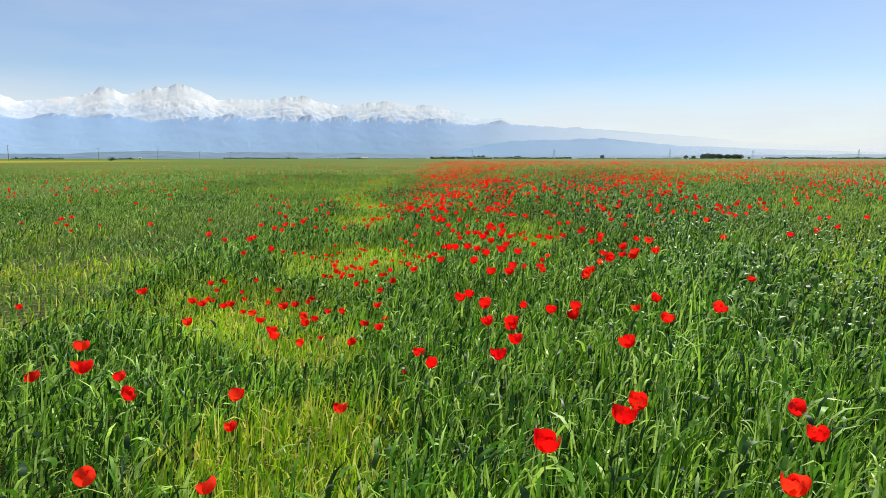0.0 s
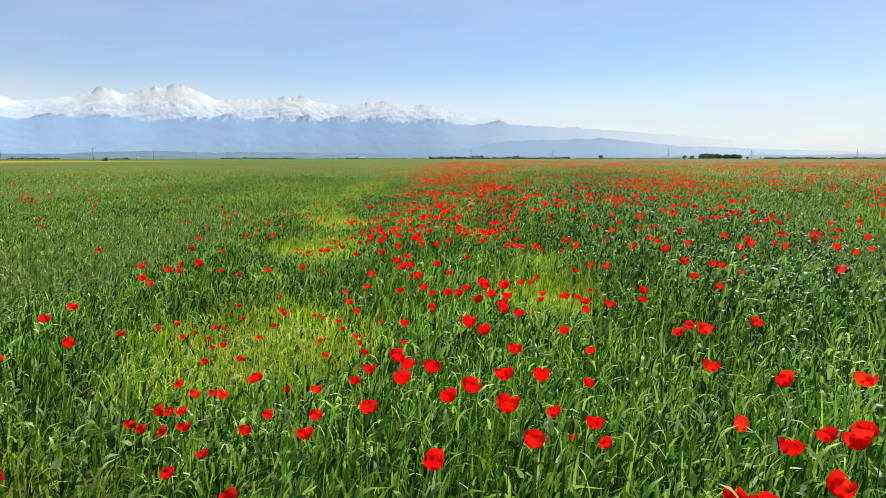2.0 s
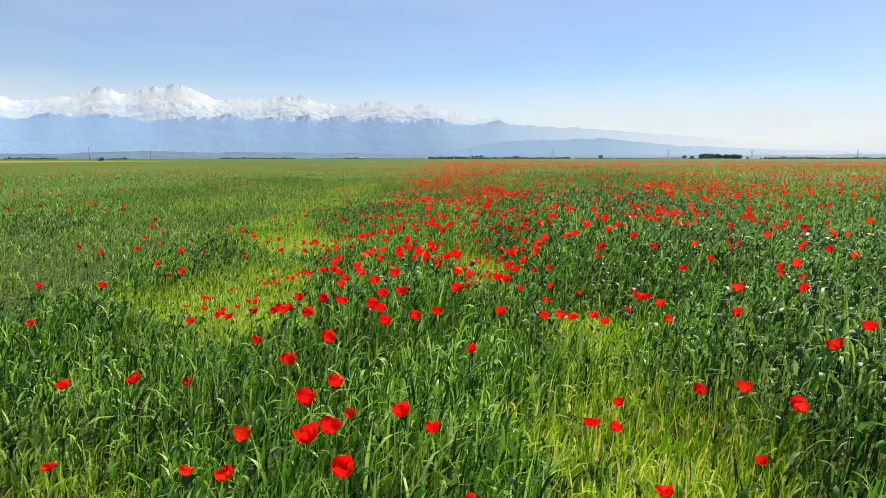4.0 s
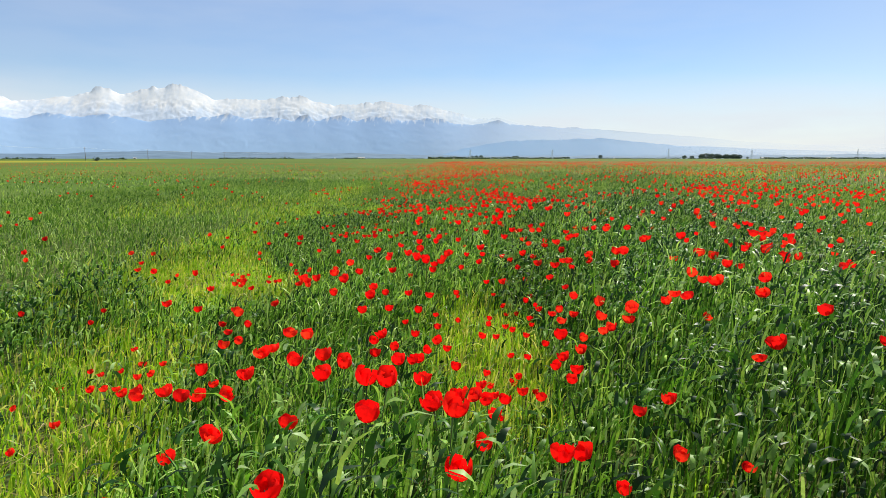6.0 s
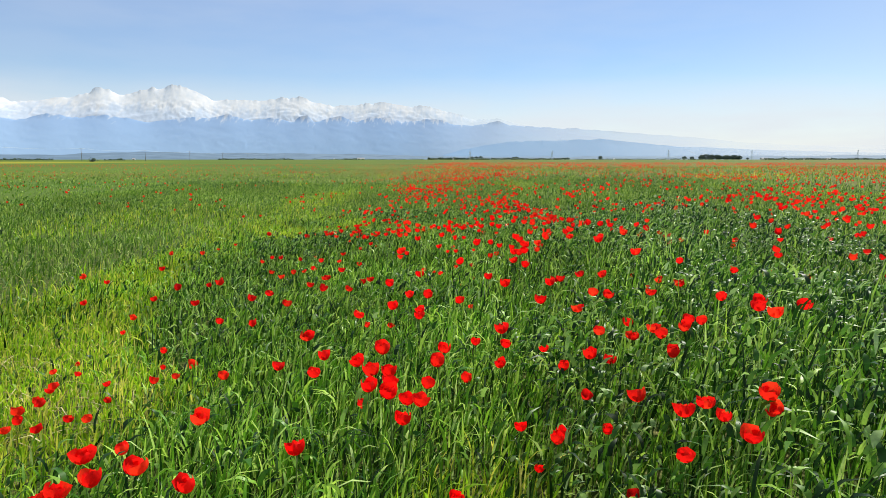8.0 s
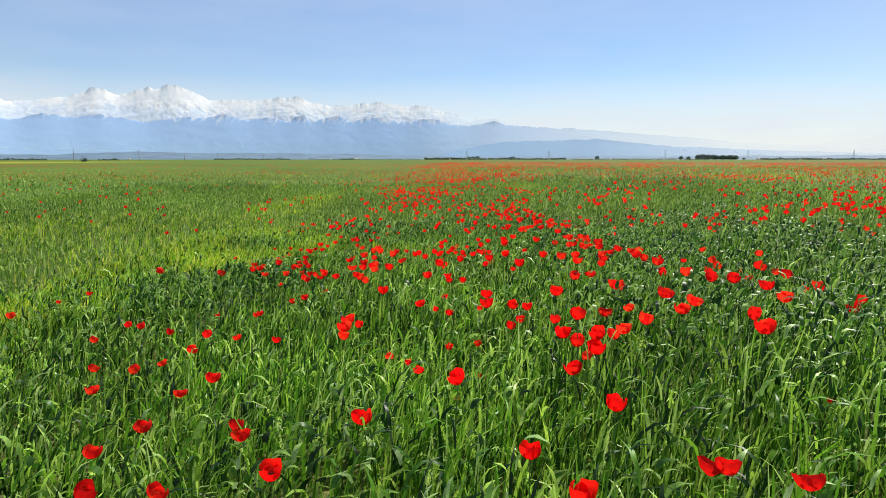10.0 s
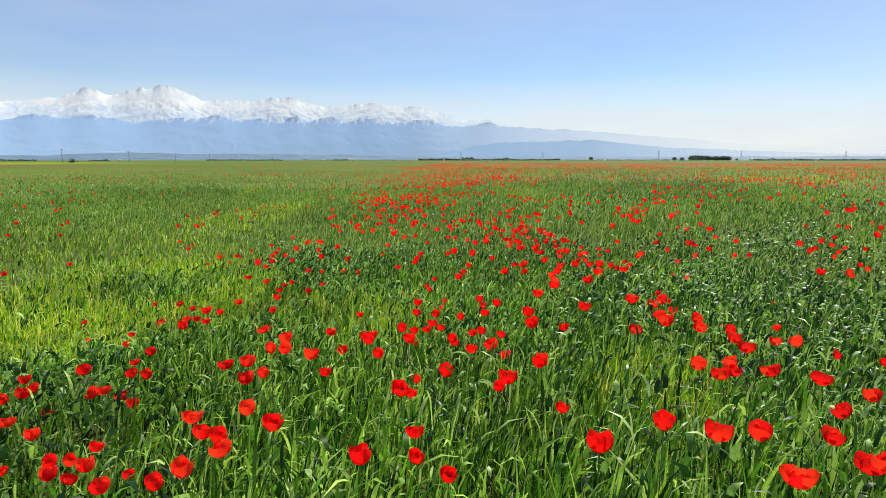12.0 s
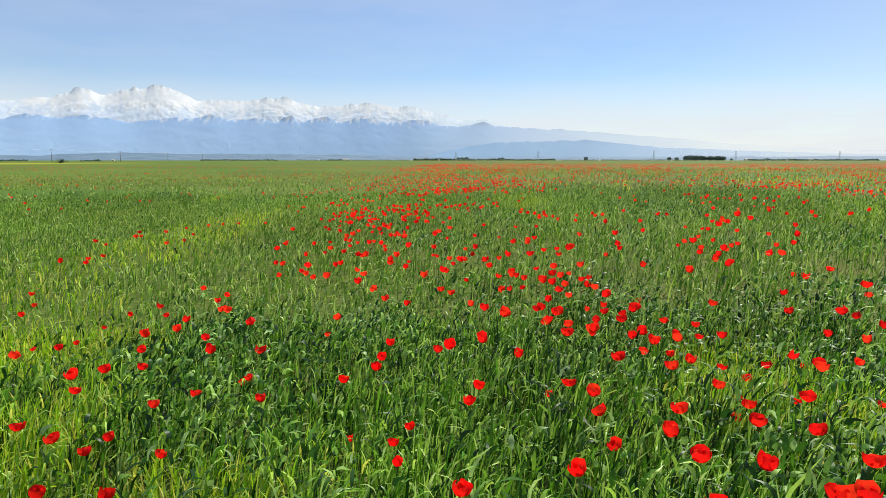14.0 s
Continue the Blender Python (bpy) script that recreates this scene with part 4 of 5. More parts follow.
# patches only half as thin
HALF_PALE = [(-3.1, 18.8, 0.9, 3.6), (-3.3, 25.0, 0.8, 3.4), (-3.6, 34.0, 1.0, 6.0), (0.45, 24.1, 0.45, 0.6), (-1.2, 25.0, 0.45, 1.3), (-0.1, 24.7, 0.45, 0.4), (-2.6, 27.5, 0.7, 1.6), (-1.4, 7.2, 0.5, 0.6), (-2.4, 5.9, 0.6, 0.5),
             (3.0, 26.0, 0.5, 1.0), (2.0, 22.3, 0.4, 0.5), (9.5, 13.5, 1.2, 2.0)]
# dense tall clumps with broad-leaved weeds
DENSE = [(-2.0, 5.7, 0.6, 0.6), (2.1, 12.3, 0.7, 0.8), (4.6, 12.4, 0.9, 1.0), (2.6, 4.5, 1.0, 1.0), (1.9, 14.3, 0.6, 0.7), (2.95, 18.6, 0.6, 0.7), (2.1, 15.4, 0.5, 0.6), (4.9, 22.2, 1.2, 1.6), (2.0, 19.6, 0.6, 0.7),
         (2.3, 9.8, 0.7, 0.9), (2.9, 8.0, 0.8, 0.8), (3.0, 17.0, 0.9, 1.0), (7.5, 17.0, 1.6, 2.0), (0.3, 11.5, 0.6, 0.6), (3.4, 24.5, 0.9, 1.4)]


def spots(x, y, marks):
    edge = 0.5 * (fbm(x * 1.7, y * 1.7, 77, 3) - 0.5)
    best = np.zeros_like(x)
    for cx, cy, rx, ry in marks:
        d = np.sqrt(((x - cx) / rx) ** 2 + ((y - cy) / ry) ** 2) + edge * 1.6
        best = np.maximum(best, np.clip((1.25 - d) / 0.6, 0, 1))
    return best


# poppies stand a little clear of the crop: their heights give the lie of it along the walk
CELL, GX0, GY0 = 0.15, -5.0, -1.0
gx, gy = np.meshgrid(GX0 + CELL * np.arange(74), GY0 + CELL * np.arange(220), indexing="ij")
near_w = np.exp(-((gx[..., None] - known[:, 0]) ** 2 + (gy[..., None] - known[:, 1]) ** 2) / (2 * 0.38 ** 2))
usual = 0.43 + 0.055 * np.clip(gx, -2.5, 4.0)
stand_grid = ((near_w * known[:, 2]).sum(-1) + 0.25 * usual) / (near_w.sum(-1) + 0.25)


def stand(x, y):
    """Height at which the poppies stand over the plan."""
    u = np.clip((x - GX0) / CELL, 0, 72.99)
    v = np.clip((y - GY0) / CELL, 0, 218.99)
    i, j = u.astype(int), v.astype(int)
    u, v = u - i, v - j
    g = stand_grid
    return (g[i, j] * (1 - u) + g[i + 1, j] * u) * (1 - v) + (g[i, j + 1] * (1 - u) + g[i + 1, j + 1] * u) * v


def pale(x, y):
    low = np.clip((0.29 - stand(x, y)) / 0.09, 0, 1)
    wide = np.clip((fbm(x * 0.28 + 40, y * 0.11, 51, 4) - 0.60) / 0.08, 0, 1) * np.clip((np.abs(x - 0.5) - 2.4) / 1.0, 0, 1)
    return np.maximum(np.maximum(np.maximum(0.92 * spots(x, y, PALE), 0.5 * spots(x, y, HALF_PALE)), 0.3 * wide), 0.7 * low)


def dense(x, y):
    wide = np.clip((fbm(x * 0.75, y * 0.6, 61, 3) - np.interp(x, [-4, -1, 1.5, 4, 7], [0.64, 0.63, 0.58, 0.54, 0.50])) / 0.07, 0, 1)
    return np.maximum(spots(x, y, DENSE), 0.85 * wide) * (1 - pale(x, y))


def crop_height(x, y):
    base = np.maximum(0.82 * stand(x, y) - 0.01, 0.13)
    return base * (1 - 0.22 * spots(x, y, PALE)) * (1 + 0.20 * dense(x, y) + 0.16 * spots(x, y, DENSE)) * (0.82 + 0.36 * fbm(x * 0.9, y * 0.9, 5, 3))


rng = np.random.default_rng(11)


def scatter(x0, x1, y0, y1, per):
    n = int((x1 - x0) * (y1 - y0) * per)
    x, y = rng.uniform(x0, x1, n), rng.uniform(y0, y1, n)
    keep = np.abs(x - 0.4) < 0.86 * np.maximum(y, 0) + 1.6          # the stretch of field on both sides of the walk
    return x[keep], y[keep]


def blades(name, x, y, length, width, lean, segs, mat, base=0.0, sway=0.5):
    """Many curved, tapering leaves as one mesh; lean is how far the tip falls over, as a share of the length."""
    n = len(x)
    turn = np.where(rng.uniform(0, 1, n) < 0.55, rng.normal(0.25, 0.8, n), rng.uniform(0, 2 * np.pi, n))          # the wind lays most of them over to one side
    dx, dy = np.cos(turn)[:, None], np.sin(turn)[:, None]
    face = turn + np.pi / 2 + rng.normal(0, sway, n)
    twist = rng.normal(0, 0.9, n)
    s = np.linspace(0, 1, segs + 1)[None]
    ln, le = length[:, None], lean[:, None]
    out = le * ln * s ** 1.8
    up = ln * (s - 0.62 * np.clip(le, 0, 1.2) * s ** 2.6)
    shape = np.array([0.7] + [1.0] * (segs - 1) + [0.0])[None] * (1 - 0.4 * s)
    w = 0.5 * width[:, None] * shape
    fa = face[:, None] + twist[:, None] * s
    cx, cy = x[:, None] + dx * out, y[:, None] + dy * out
    cz = (base[:, None] if isinstance(base, np.ndarray) else base) + up
    tilt = 0.35 * np.sin(twist)[:, None] * w
    lo = np.stack([cx - np.cos(fa) * w, cy - np.sin(fa) * w, cz - tilt], -1)[:, :-1]
    hi = np.stack([cx + np.cos(fa) * w, cy + np.sin(fa) * w, cz + tilt], -1)[:, :-1]
    tip = np.stack([cx, cy, cz], -1)[:, -1:]
    V = np.concatenate([lo, hi, tip], 1)
    i0 = np.arange(n) * (2 * segs + 1)
    quads = [np.stack([i0 + i, i0 + segs + i, i0 + segs + i + 1, i0 + i + 1], 1).ravel() for i in range(segs - 1)]
    tri = np.stack([i0 + segs - 1, i0 + 2 * segs - 1, i0 + 2 * segs], 1).ravel()
    return mesh_from(name, V, np.concatenate(quads + [tri]), np.concatenate([np.full(n * (segs - 1), 4), np.full(n, 3)]), mat, True)


def crop(name, label, x, y, width, segs, pale_one, arching=0.45, tufted=0.0, tuft_grain=4.2, mat=None):
    """One sheet of crop; pale_one keeps the leaves of the thin patches, otherwise the green ones."""
    p = pale(x, y)
    pick = rng.uniform(0, 1, len(x))
    keep = (pick < p * 0.95) if pale_one else (pick > np.maximum(p * 0.94, (0.5 if tufted else 0.3) * dense(x, y)))
    x, y = x[keep], y[keep]
    if tufted:
        tuft = fbm(x * tuft_grain, y * tuft_grain, 15, 3)
        keep = rng.uniform(0, 1, len(x)) < np.clip((tuft - 0.5 + 0.5 * (1 - tufted) + 0.2) / 0.3, 0.12, 1)
        x, y = x[keep], y[keep]
    n = len(x)
    h = crop_height(x, y) * rng.uniform(0.6, 1.12, n)
    if tufted:
        h = h * (1 + 1.1 * (fbm(x * tuft_grain, y * tuft_grain, 15, 3) - 0.5))
    arch = rng.uniform(0, 1, n) < arching
    lean = np.where(arch, rng.uniform(0.3, 1.0, n), rng.uniform(0.05, 0.4, n))
    ln = np.where(arch, np.minimum(rng.uniform(0.08, 0.22, n), h), h)
    base = np.where(arch, np.maximum(h * rng.uniform(0.5, 1.05, n) - ln * 0.75, 0.0), 0.0)
    ob = new(name, blades(name, x, y, ln, rng.uniform(width[0], width[1], n), lean, segs, mat or (M_thin if pale_one else M_wheat), base))
    return tagged(ob, label, "grass", kind="stuff")


NEAR = lambda x, y: (np.abs(x - 0.5) < 4.0) & (y < 27.5)
MID = lambda x, y: (np.abs(x - 1) < 15.0) & (y < 48)

x, y = scatter(-3.5, 4.5, 1.0, 27.5, 1080)
crop("wheat_grass", "dense green young wheat leaves around the poppies", x, y, (0.006, 0.019), 3, False, 0.60, 0.6)
x, y = scatter(-1.2, 2.3, 1.0, 26.0, 300)
crop("wheat_grass", "lush upright wheat leaves along the walk, coloured lighter to brighten it", x, y, (0.007, 0.020), 3, False, 0.45, 0.3, 3.0, M_wheat_brightened)
x, y = scatter(-3.5, 4.5, 1.0, 27.5, 1500)
crop("pale_grass", "thin short yellow-green grass in sparse patches", x, y, (0.006, 0.014), 3, True, 0.25)
x, y = scatter(-14, 16, 0.5, 48, 235)
keep = ~NEAR(x, y)
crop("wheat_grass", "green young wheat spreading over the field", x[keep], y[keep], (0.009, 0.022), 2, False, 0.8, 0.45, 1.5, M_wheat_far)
crop("pale_grass", "yellow-green thin grass in strips of the field", x[keep], y[keep], (0.010, 0.022), 2, True)
x, y = scatter(-95, 105, 0.5, 112, 8.5)
keep = ~MID(x, y)
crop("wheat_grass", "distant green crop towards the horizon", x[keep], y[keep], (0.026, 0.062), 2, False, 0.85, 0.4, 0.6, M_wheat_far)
crop("pale_grass", "distant yellow-green strips of thin crop", x[keep], y[keep], (0.04, 0.08), 2, True)

# thinner cover beyond the stretch beside the walk, behind the start and out to the sides
n = 26000
x, y = rng.uniform(-30, 32, n), rng.uniform(-14, 40, n)
keep = np.abs(x - 0.4) >= 0.86 * np.maximum(y, 0) + 1.5
crop("wheat_grass", "green crop around the start of the walk", x[keep], y[keep], (0.03, 0.07), 2, False)

# dry straw on the soil of the thin patches
x, y = scatter(-3.5, 4.5, 1.0, 27.5, 150)
keep = rng.uniform(0, 1, len(x)) < np.clip((spots(x, y, PALE) - 0.75) / 0.25, 0, 1)
x, y = x[keep], y[keep]
n = len(x)
straw = new("straw", blades("straw", x, y, rng.uniform(0.05, 0.17, n), rng.uniform(0.004, 0.009, n), rng.uniform(0.9, 1.6, n), 2, M_straw, rng.uniform(0.0, 0.04, n)))
tagged(straw, "dry beige straw lying between the thin grass", "straw", kind="stuff")

# broad weed leaves, glossy and grey-green, in the dense clumps
x, y = scatter(-3.5, 6, 1.2, 28, 560)
keep = rng.uniform(0, 1, len(x)) < np.clip(1.0 * dense(x, y) + 0.13 + 0.05 * np.clip(x, 0, 4), 0, 1) * (1 - pale(x, y))
x, y = x[keep], y[keep]
n = len(x)
h = crop_height(x, y)
weeds = new("leafy_weeds", blades("leafy_weeds", x, y, rng.uniform(0.03, 0.11, n), rng.uniform(0.012, 0.032, n), rng.uniform(0.3, 1.3, n), 3, M_weed,
                                  h * rng.uniform(0.4, 1.02, n), 0.9))
tagged(weeds, "glossy grey-green broad weed leaves among the wheat", "weeds", kind="stuff")

x, y = scatter(-14, 16, 1.2, 48, 120)
keep = ~((x > -3.5) & (x < 6) & (y < 28)) & (rng.uniform(0, 1, len(x)) < dense(x, y) + 0.08)
x, y = x[keep], y[keep]
n = len(x)
weeds = new("leafy_weeds", blades("leafy_weeds", x, y, rng.uniform(0.05, 0.14, n), rng.uniform(0.012, 0.032, n), rng.uniform(0.3, 1.2, n), 2, M_weed,
                                  crop_height(x, y) * rng.uniform(0.45, 1.0, n), 0.9))
tagged(weeds, "dark broad weed leaves in clumps further out", "weeds", kind="stuff")


# ---- poppies ----


def petal_points(seed, width, tall, radius, opened, nv=8, nu=8, curl=0.0):
    """A cupped petal, narrow at the heart, wide and wavy at the rim."""
    r = np.random.default_rng(seed)
    v = np.linspace(0, 1, nv)[:, None]
    u = np.linspace(-1, 1, nu)[None, :]
    span = width * (0.45 + 0.55 * np.sin(np.pi * 0.5 * np.clip(v * 1.35, 0, 1)))
    rr = radius * (0.10 + 0.90 * np.sin(np.pi * 0.5 * np.clip(v * 1.18, 0, 1)) ** (0.85 - 0.2 * opened)) * (1 + 0.05 * np.cos(u * np.pi))
    rr = rr + radius * 0.09 * v ** 3 * np.sin(u * 4.3 + r.uniform(0, 6)) + radius * (opened * 0.34 - 0.08) * v ** 3
    rr = rr - radius * curl * v ** 3
    rr = rr + radius * 0.05 * v * (vnoise(3 * u + seed, 3 * v + seed, 3) - 0.5) * 2
    z = tall * (1 - 0.25 * opened) * v ** (1.35 + 0.3 * opened) * (1 - 0.13 * np.abs(u) ** 2.5) + tall * 0.07 * v ** 2 * np.sin(u * 5 + r.uniform(0, 6)) + tall * 0.10 * v ** 4 * (vnoise(4.5 * u + seed, 0 * v + seed, 5) - 0.5)
    a = span * u
    return np.stack([rr * np.cos(a), rr * np.sin(a), z + 0 * a], -1)


def poppy(height, opened, seed):
    """One poppy at the origin: thin hairy stem, four petals, dark heart. Its petals are 1/15 m across."""
    r = np.random.default_rng(seed)
    thing = new("poppy")
    bend = Vector((r.uniform(-0.03, 0.03), r.uniform(-0.03, 0.03), 0))
    pts = [Vector((0, 0, height * s)) + bend * (math.sin(math.pi * s)) for s in (0, 0.25, 0.5, 0.75, 0.93, 1.0)]
    bm = bmesh.new()
    tube(bm, pts, (0.0026, 0.0024, 0.0022, 0.0019, 0.0018, 0.0030), 5)
    part("stem", bm_mesh("stem", bm, M_stem, True), thing, "thin green stem")
    tilt = pose(0, 0, height, r.uniform(-14, 14), r.uniform(-14, 14), r.uniform(0, 360))
    for k in range(4):
        outer = k % 2 == 0
        P = petal_points(seed * 10 + k, 1.22 if outer else 1.12, 0.049 if outer else 0.046, (0.0335 if outer else 0.029), opened, curl=0.0 if outer else 0.38)
        part("petal", grid_mesh("petal", P, M_petal), thing, "", tilt @ pose(0, 0, 0, 0, 0, 90 * k + r.uniform(-9, 9)))
    # seed head with a ring of stamens
    bm = bmesh.new()
    tube(bm, [(0, 0, 0.002), (0, 0, 0.008), (0, 0, 0.016), (0, 0, 0.018)], (0.003, 0.006, 0.0065, 0.004), 8)
    for i in range(12):
        a = 2 * math.pi * i / 12
        c, s = math.cos(a), math.sin(a)
        q = [bm.verts.new((c * d - s * w, s * d + c * w, z)) for d, z, w in ((0.005, 0.004, 0.0008), (0.005, 0.004, -0.0008), (0.013, 0.017, -0.0016), (0.013, 0.017, 0.0016))]
        bm.faces.new(q)
    part("heart", bm_mesh("heart", bm, M_heart), thing, "dark seed head and stamens", tilt)
    return tagged(thing, "red poppy with cupped petals on a thin stem", "poppy", "poppies in the wheat")


STEMS = (0.12, 0.24, 0.34, 0.42, 0.50, 0.58, 0.66, 0.76, 0.86)
models = {}
pick = random.Random(5)
for px, py, pz in places:
    size = (pick.uniform(0.95, 1.28) if pz > 0.45 else pick.uniform(0.78, 1.05)) if pz > 0.3 else pick.uniform(0.58, 0.85)
    if px < -0.2 and 20.4 < py < 21.6:          # smaller flowers at the strip's thin edge
        size *= 0.72
    foot = pz - 0.031 * size
    k = min(range(len(STEMS)), key=lambda i: (STEMS[i] * size < foot, abs(STEMS[i] * size - foot)))
    shape = pick.choice((0, 0, 0, 1, 1, 2))
    spin = pick.uniform(0, 360)
    m = Matrix.Translation((px, py, foot)) @ pose(0, 0, 0, pick.uniform(-3, 3), pick.uniform(-3, 3), spin) @ Matrix.Scale(size, 4) @ Matrix.Translation((0, 0, -STEMS[k]))
    if (k, shape) not in models:
        models[k, shape] = poppy(STEMS[k], (0.0, 0.12, 0.4)[shape], 100 + 7 * k + shape)
        models[k, shape].matrix_basis = m
        models[k, shape]["first_size"] = size
    else:
        src = models[k, shape]
        c = copy_thing(src, m @ Matrix.Scale(1.0 / src["first_size"], 4))

# the rest of the poppies, past counting


def poppy_rate(x, y):
    """Poppies to the square metre over the plan."""
    r = np.interp(x, [-95, -30, -7, -4, -1.8, -0.8, 2.5, 6.5, 9, 14, 22, 60, 105], [0.5, 0.6, 0.7, 0.9, 2.4, 8.5, 11.0, 6.5, 4.2, 3.8, 4.0, 3.4, 2.2]) * np.where((np.abs(x - 1.2) < 1.9) & (y > 26), 1.5, 1.0)
    clump = np.clip((fbm(x * 0.5, y * 0.28, 91, 4) - 0.40) / 0.2, 0.03, 1.9)
    return r * clump * (1 - 0.75 * dense(x, y))


def four_petals(seed, opened):
    """All four petals of a flower as one small shape."""
    V, F = [], []
    for k in range(4):
        P = petal_points(seed + k, 1.22 if k % 2 == 0 else 1.12, 0.049 if k % 2 == 0 else 0.046, 0.0335 if k % 2 == 0 else 0.029, opened, 5, 5, 0.0 if k % 2 == 0 else 0.38).reshape(-1, 3)
        c, s = math.cos(math.pi / 2 * k), math.sin(math.pi / 2 * k)
        F.append(grid_faces(5, 5) + 25 * k)
        V.append(P @ np.array([(c, s, 0), (-s, c, 0), (0, 0, 1)]))
    return np.concatenate(V), np.concatenate(F)


def poppy_cloud(name, label, x, y, z, size, rings, sides, unit=None):
    """Cup-shaped flowers, each of one ragged bowl or of the petals given, at the places given."""
    n = len(x)
    a = np.linspace(0, 2 * np.pi, sides, endpoint=False)
    prof = {3: ((0.004, -0.002), (0.021, 0.010), (0.031, 0.028), (0.035, 0.046)), 2: ((0.010, 0.0), (0.034, 0.020), (0.030, 0.050)), 1: ((0.026, 0.004), (0.034, 0.046))}[rings]
    U = np.stack([np.stack([r * np.cos(a), r * np.sin(a), z0 + 0 * a], -1) for r, z0 in prof]).reshape(-1, 3)
    quads = grid_faces(rings + 1, sides, True)
    if unit:
        U, quads = unit
    spin, lean, way = rng.uniform(0, 6.28, n), rng.normal(0, 0.28, n), rng.uniform(0, 6.28, n)
    cs, sn = np.cos(spin), np.sin(spin)
    Z = np.stack([np.sin(lean) * np.cos(way), np.sin(lean) * np.sin(way), np.cos(lean)], -1)
    X = np.stack([cs, sn, 0 * cs], -1)
    X -= Z * (X * Z).sum(-1, keepdims=True)
    X /= np.linalg.norm(X, axis=-1, keepdims=True)
    Y = np.cross(Z, X)
    squash = rng.uniform(0.8, 1.1, n)
    M = np.stack([X * size[:, None], Y * (size * squash)[:, None], Z * (size * rng.uniform(0.75, 1.1, n))[:, None], np.stack([x, y, z], -1)], -1)
    ob = new(name, repeated(name, U, quads, M, M_petal_many))
    if unit:
        return tagged(ob, label, "poppies", kind="stuff")
    ruffle = np.zeros(len(ob.data.vertices) * 3, np.float32)
    ob.data.vertices.foreach_get("co", ruffle)
    ruffle = ruffle.reshape(n, -1, 3)
    ruffle[:, -sides:] += rng.normal(0, 0.006, (n, sides, 3)) * size[:, None, None]
    ob.data.vertices.foreach_set("co", ruffle.ravel())
    ob.data.update()
    return tagged(ob, label, "poppies", kind="stuff")


outer = known[len(places):]
x, y = scatter(-20, 24, 1.5, 44, 18)
keep = rng.uniform(0, 18, len(x)) < poppy_rate(x, y)
x, y = x[keep], y[keep]
lane = (x > -1.3) & (x < 2.5) & (y < 26)
edge = (x > -3.0) & (x < 3.2) & (y < 26) & ~lane
keep = np.where(lane, rng.uniform(0, 1, len(x)) < 0.06, np.where(edge, rng.uniform(0, 1, len(x)) < 0.55, True))
x, y, lane = x[keep], y[keep], lane[keep]
size = rng.uniform(0.72, 1.2, len(x)) * np.where(lane, 0.85, 1.0)
z = crop_height(x, y) * np.where(lane, rng.uniform(0.6, 1.0, len(x)), rng.uniform(0.9, 1.35, len(x)) + 0.03)
out_size = rng.uniform(0.95, 1.3, len(outer)) * np.interp(outer[:, 2], [0.2, 0.45], [0.64, 0.97]) * np.where((outer[:, 0] < -0.2) & (outer[:, 1] > 20.4) & (outer[:, 1] < 21.6), 0.75, 1.0)
for k in range(3):
    o, s = outer[k::3], out_size[k::3]
    poppy_cloud("poppy_flowers", "red poppies with cupped petals further from the walk", o[:, 0], o[:, 1], o[:, 2] - 0.030 * s, s, 2, 8, four_petals(40 + 9 * k, (0.0, 0.1, 0.3)[k]))
poppy_cloud("poppy_flowers", "many red poppy flowers scattered through the green wheat", x, y, z, size, 2, 8)
x, y, z = np.concatenate([x, outer[:, 0]]), np.concatenate([y, outer[:, 1]]), np.concatenate([z, outer[:, 2] - 0.02])
n = len(x)
stalks = blades("poppy_stalks", x, y, z + 0.003, np.full(n, 0.005), np.zeros(n), 2, M_stem)
tagged(new("poppy_stalks", stalks), "thin green stalks of the scattered poppies", "stalks", kind="stuff")
x, y = scatter(-95, 105, 1.5, 150, 6.0)
keep = (rng.uniform(0, 6.0, len(x)) < poppy_rate(x, y)) & ~((x > -20) & (x < 24) & (y < 44))
x, y = x[keep], y[keep]
n = len(x)
poppy_cloud("poppy_flowers", "far red poppies thickening towards the horizon", x, y, crop_height(x, y) * rng.uniform(0.9, 1.3, n) + 0.02 + 0.08 * np.clip((y - 40) / 60, 0, 1),
            rng.uniform(0.65, 1.05, n), 1, 5)

# ---- line of wooden power poles ----


def power_pole():
    pole = new("power_pole")
    bm = bmesh.new()
    tube(bm, [(0, 0, -0.3), (0, 0, 4), (0, 0, 7.9)], (0.15, 0.13, 0.10), 10)
    part("mast", bm_mesh("mast", bm, M_timber, True), pole)
    bm = bmesh.new()
    box(bm, (1.7, 0.10, 0.12), (0, 0, 7.35))
    bmesh.ops.bevel(bm, geom=bm.edges[:], offset=0.015, segments=1)
    arm = part("crossarm", bm_mesh("crossarm", bm, M_timber), pole)
    for ix in (-0.75, 0.0, 0.75):
        bm = bmesh.new()
        tube(bm, [(ix, 0, 7.41), (ix, 0, 7.5), (ix, 0, 7.56), (ix, 0, 7.66)], (0.02, 0.05, 0.07, 0.03), 8)
        part("insulator", bm_mesh("insulator", bm, M_glazed, True), arm, "pale glazed insulator")
    return tagged(pole, "grey weathered wooden power pole in the field", "power pole", "power poles")


